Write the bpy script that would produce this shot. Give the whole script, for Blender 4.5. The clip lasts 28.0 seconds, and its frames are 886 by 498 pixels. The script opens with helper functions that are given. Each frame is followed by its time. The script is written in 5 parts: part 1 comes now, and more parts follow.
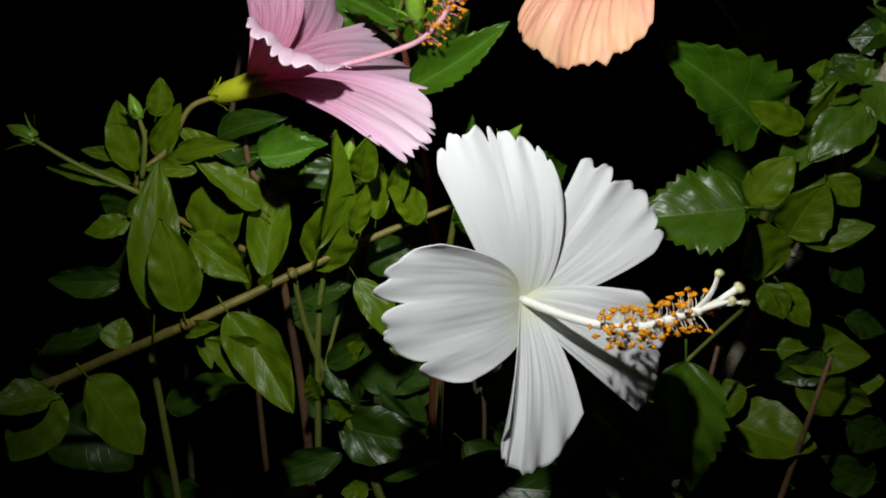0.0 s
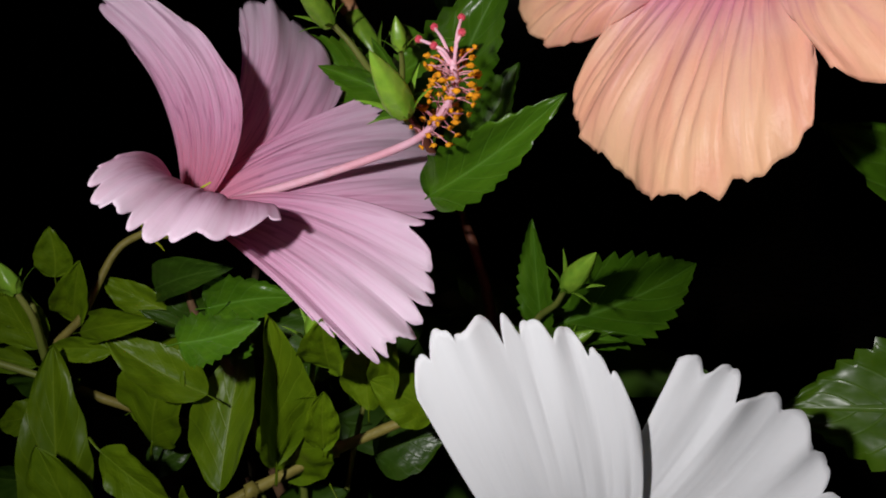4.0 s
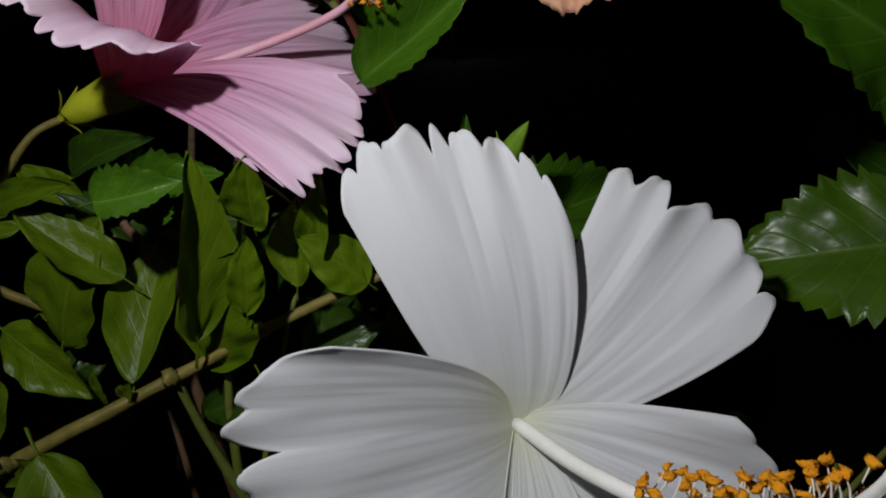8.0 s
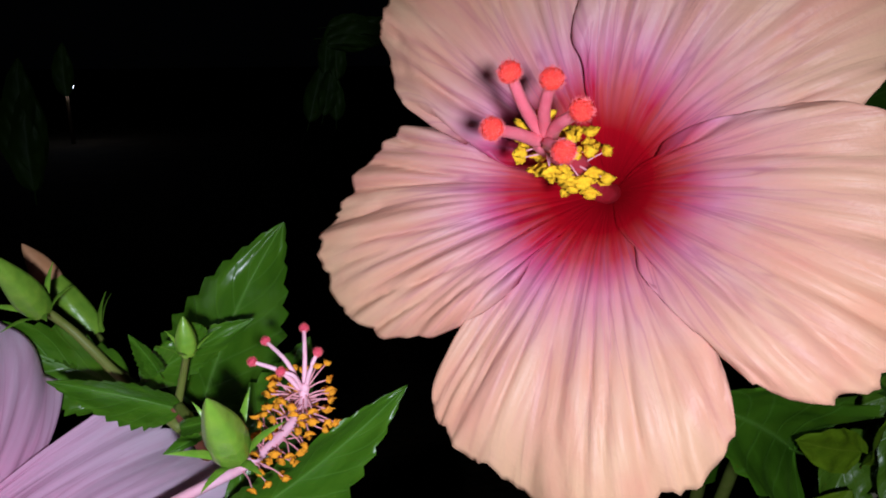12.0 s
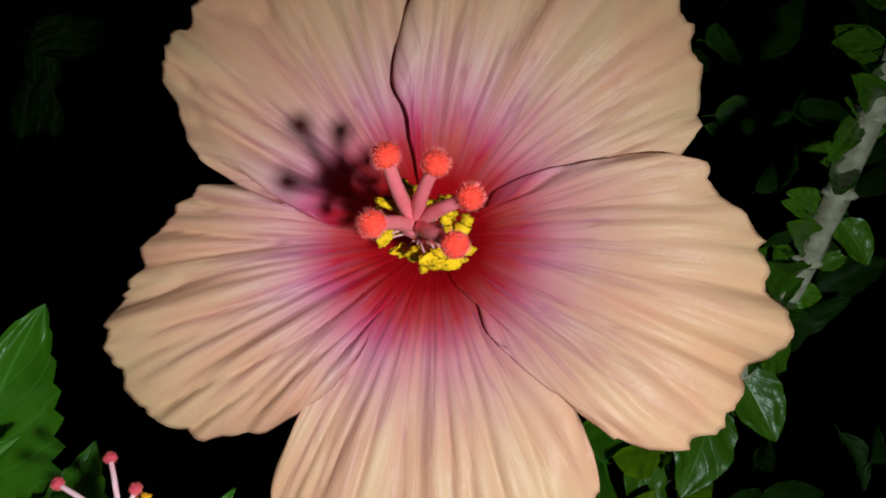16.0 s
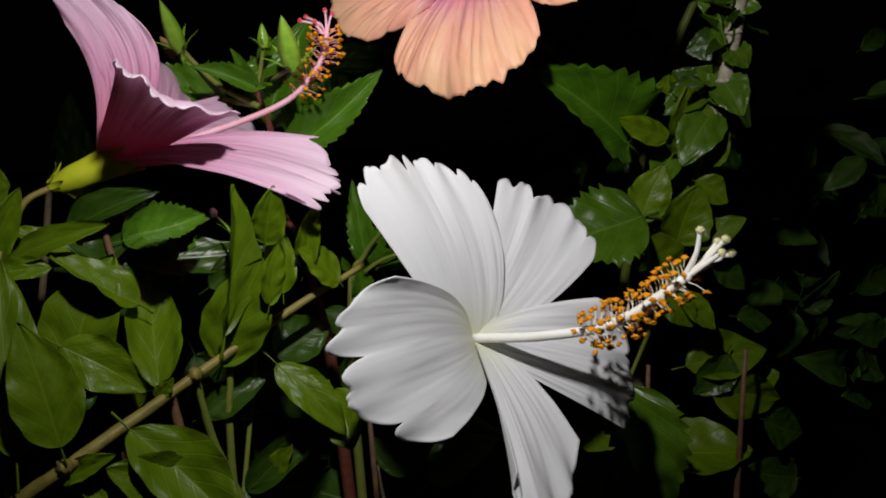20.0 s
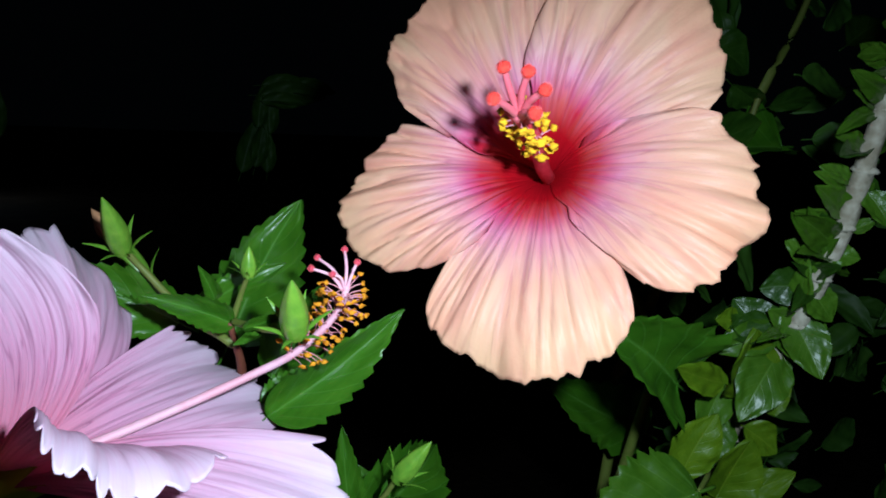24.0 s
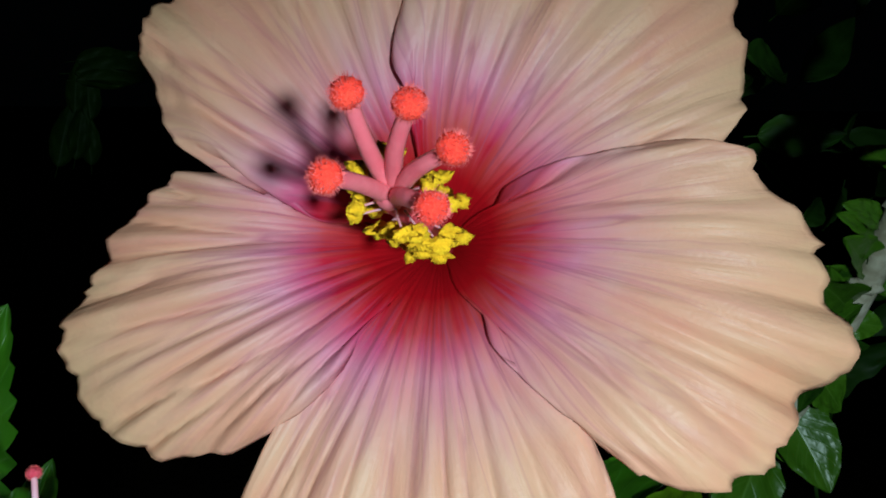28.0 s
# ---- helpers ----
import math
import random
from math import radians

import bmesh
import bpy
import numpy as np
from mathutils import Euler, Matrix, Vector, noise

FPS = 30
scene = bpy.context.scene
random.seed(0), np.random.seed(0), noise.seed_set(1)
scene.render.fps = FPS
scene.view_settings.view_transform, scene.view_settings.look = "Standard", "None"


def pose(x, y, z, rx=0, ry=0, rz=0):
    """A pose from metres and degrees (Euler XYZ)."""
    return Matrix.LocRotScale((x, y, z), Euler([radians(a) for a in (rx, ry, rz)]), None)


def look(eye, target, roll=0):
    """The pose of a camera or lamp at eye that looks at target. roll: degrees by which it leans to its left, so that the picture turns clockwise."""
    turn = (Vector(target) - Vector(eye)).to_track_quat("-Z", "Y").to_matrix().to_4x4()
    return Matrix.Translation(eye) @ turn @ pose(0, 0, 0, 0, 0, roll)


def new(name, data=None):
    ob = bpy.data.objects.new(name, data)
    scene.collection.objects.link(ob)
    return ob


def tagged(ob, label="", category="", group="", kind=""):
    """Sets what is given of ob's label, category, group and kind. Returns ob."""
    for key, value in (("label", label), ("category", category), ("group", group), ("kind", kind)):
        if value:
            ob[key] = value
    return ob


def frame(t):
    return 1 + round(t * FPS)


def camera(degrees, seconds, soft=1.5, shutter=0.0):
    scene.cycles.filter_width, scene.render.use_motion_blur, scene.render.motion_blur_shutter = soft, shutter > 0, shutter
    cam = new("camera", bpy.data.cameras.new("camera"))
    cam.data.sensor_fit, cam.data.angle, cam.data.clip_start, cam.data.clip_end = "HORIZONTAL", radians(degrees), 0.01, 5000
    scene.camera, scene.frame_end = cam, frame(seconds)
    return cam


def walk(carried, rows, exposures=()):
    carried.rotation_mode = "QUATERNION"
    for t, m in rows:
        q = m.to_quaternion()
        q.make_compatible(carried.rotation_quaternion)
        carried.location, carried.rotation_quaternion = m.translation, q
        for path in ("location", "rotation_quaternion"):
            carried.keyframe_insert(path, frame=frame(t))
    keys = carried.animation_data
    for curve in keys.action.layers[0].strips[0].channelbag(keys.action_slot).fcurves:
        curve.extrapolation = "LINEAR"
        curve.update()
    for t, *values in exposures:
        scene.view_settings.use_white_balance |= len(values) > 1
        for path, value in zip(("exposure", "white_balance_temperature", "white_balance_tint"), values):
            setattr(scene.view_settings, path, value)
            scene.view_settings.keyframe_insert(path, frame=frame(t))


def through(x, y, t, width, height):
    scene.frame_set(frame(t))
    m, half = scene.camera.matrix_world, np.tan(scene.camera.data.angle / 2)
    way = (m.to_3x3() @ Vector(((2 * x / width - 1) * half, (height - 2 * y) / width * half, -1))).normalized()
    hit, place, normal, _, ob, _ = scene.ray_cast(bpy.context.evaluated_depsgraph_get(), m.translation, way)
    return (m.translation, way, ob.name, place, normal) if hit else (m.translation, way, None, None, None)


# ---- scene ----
cam = camera(63.4, 28.0, soft=1.9)
PATH = [
    (0, (-0.0316, -0.3044, 0.9807), (-0.0491, -0.0249, 0.8731), 3.10),
    (0.5, (-0.0028, -0.2798, 0.9595), (-0.0465, -0.0042, 0.8492), -1.13),
    (1, (0.0028, -0.2504, 0.9688), (-0.0442, 0.0171, 0.8414), -1.33),
    (1.5, (0.0219, -0.2261, 0.9610), (-0.0412, 0.0385, 0.8344), -2.70),
    (2, (0.0342, -0.2145, 0.9561), (-0.0414, 0.0513, 0.8394), -3.97),
    (2.5, (0.0189, -0.2096, 0.9677), (-0.0518, 0.0562, 0.8481), -3.33),
    (3, (0.0186, -0.1814, 0.9905), (-0.0642, 0.0793, 0.8674), -3.22),
    (3.5, (0.0099, -0.1554, 1.0031), (-0.0758, 0.1031, 0.8772), -4.30),
    (4, (0.0056, -0.1388, 1.0108), (-0.0840, 0.1192, 0.8866), -4.45),
    (4.5, (0.0031, -0.1230, 1.0098), (-0.0837, 0.1403, 0.8952), -5.06),
    (6.5, (-0.0134, -0.1129, 1.0010), (-0.0909, 0.1536, 0.8870), -2.57),
    (7, (-0.0102, -0.1219, 0.9952), (-0.0871, 0.1414, 0.8737), -2.46),
    (7.5, (0.0048, -0.1405, 0.9672), (-0.0701, 0.1280, 0.8563), -2.51),
    (8, (0.0118, -0.1578, 0.9470), (-0.0578, 0.1168, 0.8484), -3.28),
    (8.3, (0.0129, -0.1671, 0.9204), (-0.0528, 0.1173, 0.8513), -3.69),
    (9, (-0.0349, -0.1545, 1.0162), (-0.0451, 0.1126, 0.8799), -3.14),
    (9.5, (-0.0184, -0.1611, 1.0075), (-0.0427, 0.1182, 0.9006), -5.40),
    (10, (-0.0225, -0.1423, 1.0008), (-0.0438, 0.1438, 0.9130), -0.91),
    (10.5, (-0.0529, -0.1234, 1.0089), (-0.0460, 0.1666, 0.9321), -0.22),
    (11, (-0.0661, -0.1082, 1.0168), (-0.0053, 0.1783, 0.9518), 0.02),
    (11.5, (-0.0522, -0.1037, 1.0318), (-0.0040, 0.1828, 0.9568), -1.43),
    (12, (-0.0642, -0.0910, 1.0447), (0.0100, 0.1898, 0.9695), -0.57),
    (12.5, (-0.0626, -0.0887, 1.0484), (0.0361, 0.1847, 0.9740), 0.49),
    (13, (-0.0526, -0.0947, 1.0531), (0.0576, 0.1750, 0.9816), 0.43),
    (13.5, (-0.0619, -0.0881, 1.0487), (0.0670, 0.1726, 0.9749), 0.37),
    (15.5, (-0.0777, -0.0777, 1.0517), (0.0810, 0.1649, 0.9743), 0.27),
    (16, (-0.0738, -0.0631, 1.0556), (0.0941, 0.1738, 0.9802), -0.36),
    (16.5, (-0.0762, -0.0693, 1.0516), (0.0926, 0.1667, 0.9750), -0.89),
    (17, (-0.0978, -0.0908, 1.0360), (0.0564, 0.1539, 0.9565), -0.61),
    (17.5, (-0.1216, -0.1211, 1.0113), (0.0166, 0.1355, 0.9405), 1.48),
    (18, (-0.1527, -0.1448, 0.9884), (-0.0145, 0.1130, 0.9222), 2.88),
    (18.5, (-0.1286, -0.1881, 0.9539), (-0.0154, 0.0852, 0.9041), -1.93),
    (19, (-0.0576, -0.2074, 0.9295), (-0.0151, 0.0857, 0.8816), -5.92),
    (19.5, (-0.1126, -0.2564, 0.9303), (-0.0150, 0.0246, 0.8909), -3.39),
    (20, (-0.0948, -0.2764, 0.9221), (-0.0225, 0.0113, 0.8772), -4.29),
    (20.5, (-0.1094, -0.2918, 0.9361), (-0.0230, -0.0069, 0.8989), -0.39),
    (22.5, (-0.0991, -0.2458, 1.0026), (-0.0240, 0.0390, 0.9456), 2.77),
    (23, (-0.1090, -0.2182, 1.0107), (-0.0201, 0.0650, 0.9674), 2.30),
    (23.5, (-0.1111, -0.1971, 1.0195), (-0.0101, 0.0815, 0.9731), 2.71),
    (24, (-0.1144, -0.1618, 1.0234), (-0.0024, 0.1126, 0.9772), 1.86),
    (24.5, (-0.1110, -0.1331, 1.0308), (0.0209, 0.1317, 0.9809), 1.03),
    (25, (-0.1014, -0.1083, 1.0328), (0.0438, 0.1493, 0.9822), 0.42),
    (25.5, (-0.0883, -0.0903, 1.0353), (0.0641, 0.1619, 0.9788), 0.39),
    (26, (-0.0708, -0.0912, 1.0426), (0.0807, 0.1623, 0.9899), 0.04),
    (26.5, (-0.0542, -0.0934, 1.0481), (0.0908, 0.1630, 0.9912), -1.38),
    (27, (-0.0647, -0.0734, 1.0413), (0.0857, 0.1800, 0.9848), -0.47),
    (27.5, (-0.0670, -0.0623, 1.0421), (0.0844, 0.1896, 0.9818), -0.34),
    (28, (-0.0572, -0.0516, 1.0418), (0.1010, 0.1965, 0.9834), 0.36),
]
EXPOSURES = [
    (0.0, 0.15, 6500, 6), (1.0, -0.25, 6400, 10), (2.0, -0.45, 6300, 12), (3.0, -0.8, 6300, 12), (4.0, -0.2, 6500, 14), (4.5, -0.2, 6500, 14),
    (7.0, -0.08, 6250, 10), (8.0, -0.62, 6300, 12), (9.0, -0.5, 6300, 14), (10.0, -0.1, 6500, 16), (11.0, 0.3, 5700, 14), (12.0, 0.02, 5500, 14),
    (13.0, -0.02, 5450, 2), (16.0, -0.15, 5800, -18), (17.0, 0.0, 5500, 0), (18.0, -0.05, 6000, 4), (19.0, -0.35, 6400, 14), (20.0, -0.1, 6600, 12),
    (22.5, 0.0, 6700, 14), (23.0, 0.1, 6700, 10), (24.0, 0.45, 5000, -4), (25.0, 0.28, 5050, 8), (26.0, -0.15, 5550, -8), (27.0, -0.2, 5500, -14), (28.0, -0.18, 5150, -20),
]
walk(cam, [(t, look(eye, target, roll)) for t, eye, target, roll in PATH], EXPOSURES)

# ---- night sky and the torch beside the lens ----
world = bpy.data.worlds.new("night")
scene.world = world
world.use_nodes = True
world.node_tree.nodes["Background"].inputs[0].default_value = (0.5, 0.55, 0.65, 1)
world.node_tree.nodes["Background"].inputs[1].default_value = 0.0006
torch = bpy.data.lights.new("torch", "SPOT")
torch.spot_size, torch.spot_blend = radians(126), 1.0
torch.energy, torch.shadow_soft_size, torch.color = 3.1, 0.006, (1.0, 0.99, 0.975)
new("torch", torch).matrix_world = look((-0.072, -0.155, 1.047), (-0.026, 0.035, 0.925))

# ---- materials ----


def material(name, rough=0.5, spec=0.3):
    m = bpy.data.materials.new(name)
    m.use_nodes = True
    nt = m.node_tree
    b = nt.nodes["Principled BSDF"]
    b.inputs["Roughness"].default_value = rough
    b.inputs["Specular IOR Level"].default_value = spec
    return m, nt, b


def node(nt, kind, **values):
    n = nt.nodes.new(kind)
    for k, v in values.items():
        n.inputs[k.replace("_", " ")].default_value = v
    return n


def ramp(nt, source, stops):
    n = nt.nodes.new("ShaderNodeValToRGB")
    e = n.color_ramp.elements
    while len(e) < len(stops):
        e.new(0.5)
    for k, (p, col) in zip(e, stops):
        k.position, k.color = p, (*col, 1)
    nt.links.new(source, n.inputs[0])
    return n


def mix(nt, fac, a, b, blend="MIX"):
    n = nt.nodes.new("ShaderNodeMix")
    n.data_type, n.blend_type = "RGBA", blend
    for i, s in ((0, fac), (6, a), (7, b)):
        if isinstance(s, (int, float)):
            n.inputs[i].default_value = s
        elif isinstance(s, tuple):
            n.inputs[i].default_value = (*s, 1)
        else:
            nt.links.new(s, n.inputs[i])
    return n.outputs[2]


def maths(nt, op, a, b=0.0):
    n = nt.nodes.new("ShaderNodeMath")
    n.operation = op
    for i, s in enumerate((a, b)):
        if isinstance(s, (int, float)):
            n.inputs[i].default_value = s
        else:
            nt.links.new(s, n.inputs[i])
    return n.outputs[0]


def bump(nt, b, height, strength, distance):
    n = node(nt, "ShaderNodeBump", Strength=strength, Distance=distance)
    nt.links.new(height, n.inputs["Height"])
    nt.links.new(n.outputs[0], b.inputs["Normal"])


def streaks(nt, across, along, detail=4.0):
    """Noise drawn out along the petal, from its UV map."""
    uv = nt.nodes.new("ShaderNodeUVMap")
    mp = nt.nodes.new("ShaderNodeMapping")
    mp.inputs["Scale"].default_value = (across, along, 1)
    rnd = nt.nodes.new("ShaderNodeObjectInfo")
    off = nt.nodes.new("ShaderNodeCombineXYZ")
    nt.links.new(maths(nt, "MULTIPLY", rnd.outputs["Random"], 40.0), off.inputs[0])
    nt.links.new(off.outputs[0], mp.inputs["Location"])
    nt.links.new(uv.outputs[0], mp.inputs[0])
    n = node(nt, "ShaderNodeTexNoise", Scale=1.0, Detail=detail, Roughness=0.6, Distortion=0.7)
    nt.links.new(mp.outputs[0], n.inputs["Vector"])
    return n.outputs["Fac"]


def petal_material(name, stops, vein, vein_amount, spread, rough=0.55, through=0.12, wrinkle=0.4, blush=None, threads=0.0):
    m, nt, b = material(name, rough, 0.2)
    uv = nt.nodes.new("ShaderNodeUVMap")
    sep = nt.nodes.new("ShaderNodeSeparateXYZ")
    nt.links.new(uv.outputs[0], sep.inputs[0])
    fine = streaks(nt, 26, 1.6)
    coarse = streaks(nt, 9, 1.1, 2.0)
    shift = maths(nt, "MULTIPLY", maths(nt, "SUBTRACT", coarse, 0.5), spread)
    base = ramp(nt, maths(nt, "ADD", sep.outputs[1], shift), stops).outputs[0]
    lines = ramp(nt, fine, [(0.46, (0, 0, 0)), (0.68, (1, 1, 1))]).outputs[0]
    fade = ramp(nt, sep.outputs[1], [(0.3, (1, 1, 1)), (0.6, (0.5, 0.5, 0.5)), (1.0, (0.12, 0.12, 0.12))]).outputs[0]
    amount = mix(nt, 1.0, lines, fade, "MULTIPLY")
    amount = maths(nt, "MULTIPLY", amount, vein_amount)
    clear = ramp(nt, sep.outputs[1], [(0.18, (0, 0, 0)), (0.38, (1, 1, 1))]).outputs[0]
    amount = maths(nt, "MULTIPLY", amount, clear)
    if blush:
        patch = ramp(nt, streaks(nt, 5.0, 1.7, 3.0), [(0.40, (0, 0, 0)), (0.62, (1, 1, 1))]).outputs[0]
        base = mix(nt, maths(nt, "MULTIPLY", maths(nt, "MULTIPLY", patch, 0.5), clear), base, blush)
    col = mix(nt, amount, base, vein)
    # thin branching veins that run out of the throat
    away = maths(nt, "ABSOLUTE", maths(nt, "SUBTRACT", streaks(nt, 10, 0.9, 2.5), 0.5))
    thin = ramp(nt, away, [(0.0, (1, 1, 1)), (0.035, (0, 0, 0))]).outputs[0]
    span = ramp(nt, sep.outputs[1], [(0.2, (0, 0, 0)), (0.3, (1, 1, 1)), (0.52, (0.6, 0.6, 0.6)), (0.85, (0.1, 0.1, 0.1))]).outputs[0]
    thin = mix(nt, 1.0, thin, span, "MULTIPLY")
    col = mix(nt, maths(nt, "MULTIPLY", thin, threads), col, tuple(0.75 * c for c in vein))
    nt.links.new(col, b.inputs["Base Color"])
    grain = node(nt, "ShaderNodeTexNoise", Scale=900.0, Detail=2.0)
    geo = nt.nodes.new("ShaderNodeTexCoord")
    nt.links.new(geo.outputs["Object"], grain.inputs["Vector"])
    h = maths(nt, "ADD", fine, maths(nt, "MULTIPLY", grain.outputs["Fac"], 0.25))
    calm = ramp(nt, sep.outputs[1], [(0.12, (0, 0, 0)), (0.55, (1, 1, 1))]).outputs[0]
    bump(nt, b, maths(nt, "MULTIPLY", h, calm), wrinkle, 0.0011)
    tr = nt.nodes.new("ShaderNodeBsdfTranslucent")
    nt.links.new(col, tr.inputs[0])
    mx = nt.nodes.new("ShaderNodeMixShader")
    mx.inputs[0].default_value = through
    nt.links.new(b.outputs[0], mx.inputs[1])
    nt.links.new(tr.outputs[0], mx.inputs[2])
    nt.links.new(mx.outputs[0], nt.nodes["Material Output"].inputs[0])
    return m


WHITE_PETAL = petal_material("white_petal", [(0.0, (0.68, 0.70, 0.50)), (0.14, (0.71, 0.73, 0.67)), (0.28, (0.725, 0.735, 0.75))], (0.64, 0.66, 0.69), 0.35, 0.05, through=0.25, wrinkle=0.09)
PINK_PETAL = petal_material("pink_petal", [(0.0, (0.78, 0.22, 0.36)), (0.24, (0.82, 0.36, 0.52)), (0.40, (0.84, 0.46, 0.66)), (0.72, (0.88, 0.64, 0.80)), (1.0, (0.92, 0.79, 0.89))], (0.70, 0.26, 0.47), 0.6, 0.24, through=0.46, wrinkle=0.25, threads=0.8)
ORANGE_PETAL = petal_material("orange_petal", [(0.0, (0.32, 0.0, 0.006)), (0.22, (0.50, 0.002, 0.012)), (0.29, (0.58, 0.010, 0.05)), (0.345, (0.66, 0.09, 0.23)), (0.41, (0.76, 0.29, 0.42)), (0.52, (0.78, 0.425, 0.39)), (0.64, (0.80, 0.46, 0.32)), (1.0, (0.81, 0.50, 0.29))], (0.58, 0.13, 0.27), 0.38, 0.07, rough=0.42, through=0.2, wrinkle=0.4, blush=(0.78, 0.32, 0.22), threads=0.55)


def plain(name, col, other, scale=300.0, rough=0.5, spec=0.3, amount=0.5, relief=0.0004):
    """A living surface: two tones in a fine noise, mottled again at a wider scale, with low relief."""
    m, nt, b = material(name, rough, spec)
    co = nt.nodes.new("ShaderNodeTexCoord")
    n1 = node(nt, "ShaderNodeTexNoise", Scale=scale, Detail=4.0)
    n2 = node(nt, "ShaderNodeTexNoise", Scale=scale / 9, Detail=2.0)
    for n in (n1, n2):
        nt.links.new(co.outputs["Object"], n.inputs["Vector"])
    f = ramp(nt, maths(nt, "ADD", maths(nt, "MULTIPLY", n1.outputs["Fac"], amount), maths(nt, "MULTIPLY", n2.outputs["Fac"], 1 - amount)), [(0.4, (0, 0, 0)), (0.6, (1, 1, 1))]).outputs[0]
    nt.links.new(mix(nt, f, col, other), b.inputs["Base Color"])
    bump(nt, b, n1.outputs["Fac"], 0.6, relief)
    return m


def leaf_material(name, col, other, vein, rough, spec=0.36):
    m, nt, b = material(name, rough, spec)
    uv = nt.nodes.new("ShaderNodeUVMap")
    sep = nt.nodes.new("ShaderNodeSeparateXYZ")
    nt.links.new(uv.outputs[0], sep.inputs[0])
    side = maths(nt, "ABSOLUTE", maths(nt, "SUBTRACT", sep.outputs[0], 0.5))
    slant = maths(nt, "SUBTRACT", maths(nt, "MULTIPLY", sep.outputs[1], 7.0), maths(nt, "MULTIPLY", side, 5.0))
    saw = maths(nt, "ABSOLUTE", maths(nt, "SUBTRACT", maths(nt, "FRACT", slant), 0.5))
    lateral = ramp(nt, saw, [(0.0, (1, 1, 1)), (0.09, (0, 0, 0))]).outputs[0]
    midrib = ramp(nt, side, [(0.0, (1, 1, 1)), (0.03, (0, 0, 0))]).outputs[0]
    lines = maths(nt, "MAXIMUM", midrib, maths(nt, "MULTIPLY", lateral, 0.45))
    co = nt.nodes.new("ShaderNodeTexCoord")
    rnd = nt.nodes.new("ShaderNodeObjectInfo")
    off = nt.nodes.new("ShaderNodeVectorMath")
    off.operation = "ADD"
    nt.links.new(co.outputs["Object"], off.inputs[0])
    nt.links.new(rnd.outputs["Random"], off.inputs[1])
    n1 = node(nt, "ShaderNodeTexNoise", Scale=3.5, Detail=5.0, Roughness=0.65)
    n2 = node(nt, "ShaderNodeTexNoise", Scale=6.0, Detail=2.0)
    for n in (n1, n2):
        nt.links.new(off.outputs[0], n.inputs["Vector"])
    f = ramp(nt, n1.outputs["Fac"], [(0.3, (0, 0, 0)), (0.7, (1, 1, 1))]).outputs[0]
    tone = mix(nt, f, col, other)
    tone = mix(nt, maths(nt, "MULTIPLY", rnd.outputs["Random"], 0.4), tone, tuple(0.55 * c for c in col))
    tone = mix(nt, maths(nt, "MULTIPLY", lines, 0.65), tone, vein)
    nt.links.new(tone, b.inputs["Base Color"])
    h = maths(nt, "ADD", maths(nt, "MULTIPLY", lines, -0.3), maths(nt, "MULTIPLY", n2.outputs["Fac"], 0.5))
    bump(nt, b, h, 0.2, 0.006)
    return m


LEAF = {
    "a": leaf_material("young_leaf", (0.060, 0.112, 0.002), (0.100, 0.162, 0.003), (0.12, 0.18, 0.008), 0.42, 0.24),
    "b": leaf_material("mature_leaf", (0.018, 0.048, 0.003), (0.031, 0.070, 0.0045), (0.048, 0.095, 0.012), 0.36),
    "r": leaf_material("glossy_leaf", (0.044, 0.102, 0.004), (0.074, 0.145, 0.008), (0.09, 0.165, 0.018), 0.36),
    "t": leaf_material("broad_leaf", (0.032, 0.078, 0.003), (0.058, 0.120, 0.005), (0.08, 0.15, 0.016), 0.34),
    "s": leaf_material("toothed_leaf", (0.038, 0.110, 0.004), (0.066, 0.155, 0.007), (0.09, 0.20, 0.026), 0.30),
}
GREEN_STEM = plain("green_stem", (0.13, 0.17, 0.025), (0.17, 0.19, 0.04), 260, 0.5)
OLIVE_STEM = plain("olive_stem", (0.14, 0.12, 0.024), (0.21, 0.175, 0.04), 240, 0.5, relief=0.0008)
BROWN_STEM = plain("brown_stem", (0.10, 0.055, 0.03), (0.16, 0.09, 0.045), 220, 0.6)
GREY_BARK = plain("grey_bark", (0.25, 0.215, 0.15), (0.47, 0.43, 0.34), 240, 0.75, relief=0.001)
WOODY = plain("woody_stem", (0.11, 0.084, 0.048), (0.19, 0.145, 0.085), 240, 0.75, relief=0.001)
RED_STEM = plain("red_stem", (0.13, 0.035, 0.022), (0.17, 0.06, 0.03), 220, 0.55)
CALYX = plain("calyx", (0.40, 0.46, 0.015), (0.48, 0.52, 0.025), 160, 0.5)
BUD = plain("bud", (0.13, 0.27, 0.02), (0.21, 0.36, 0.03), 260, 0.34, 0.5, relief=0.0008)
WILTED = plain("wilted_bud_tip", (0.45, 0.22, 0.10), (0.55, 0.30, 0.16), 200, 0.6)
WHITE_COLUMN = plain("white_column", (0.80, 0.80, 0.72), (0.84, 0.84, 0.80), 300, 0.5)
PINK_COLUMN = plain("pink_column", (0.74, 0.36, 0.44), (0.78, 0.45, 0.55), 300, 0.5)
RED_COLUMN = plain("red_column", (0.44, 0.008, 0.02), (0.54, 0.04, 0.07), 300, 0.5)
PALE_FILAMENT = plain("pale_filament", (0.75, 0.70, 0.58), (0.8, 0.76, 0.68), 300, 0.5)
PINK_FILAMENT = plain("pink_filament", (0.62, 0.22, 0.26), (0.68, 0.32, 0.36), 300, 0.5)
POLLEN_ORANGE = plain("orange_pollen", (0.75, 0.28, 0.01), (0.80, 0.36, 0.02), 2500, 0.85, 0.1, relief=0.001)
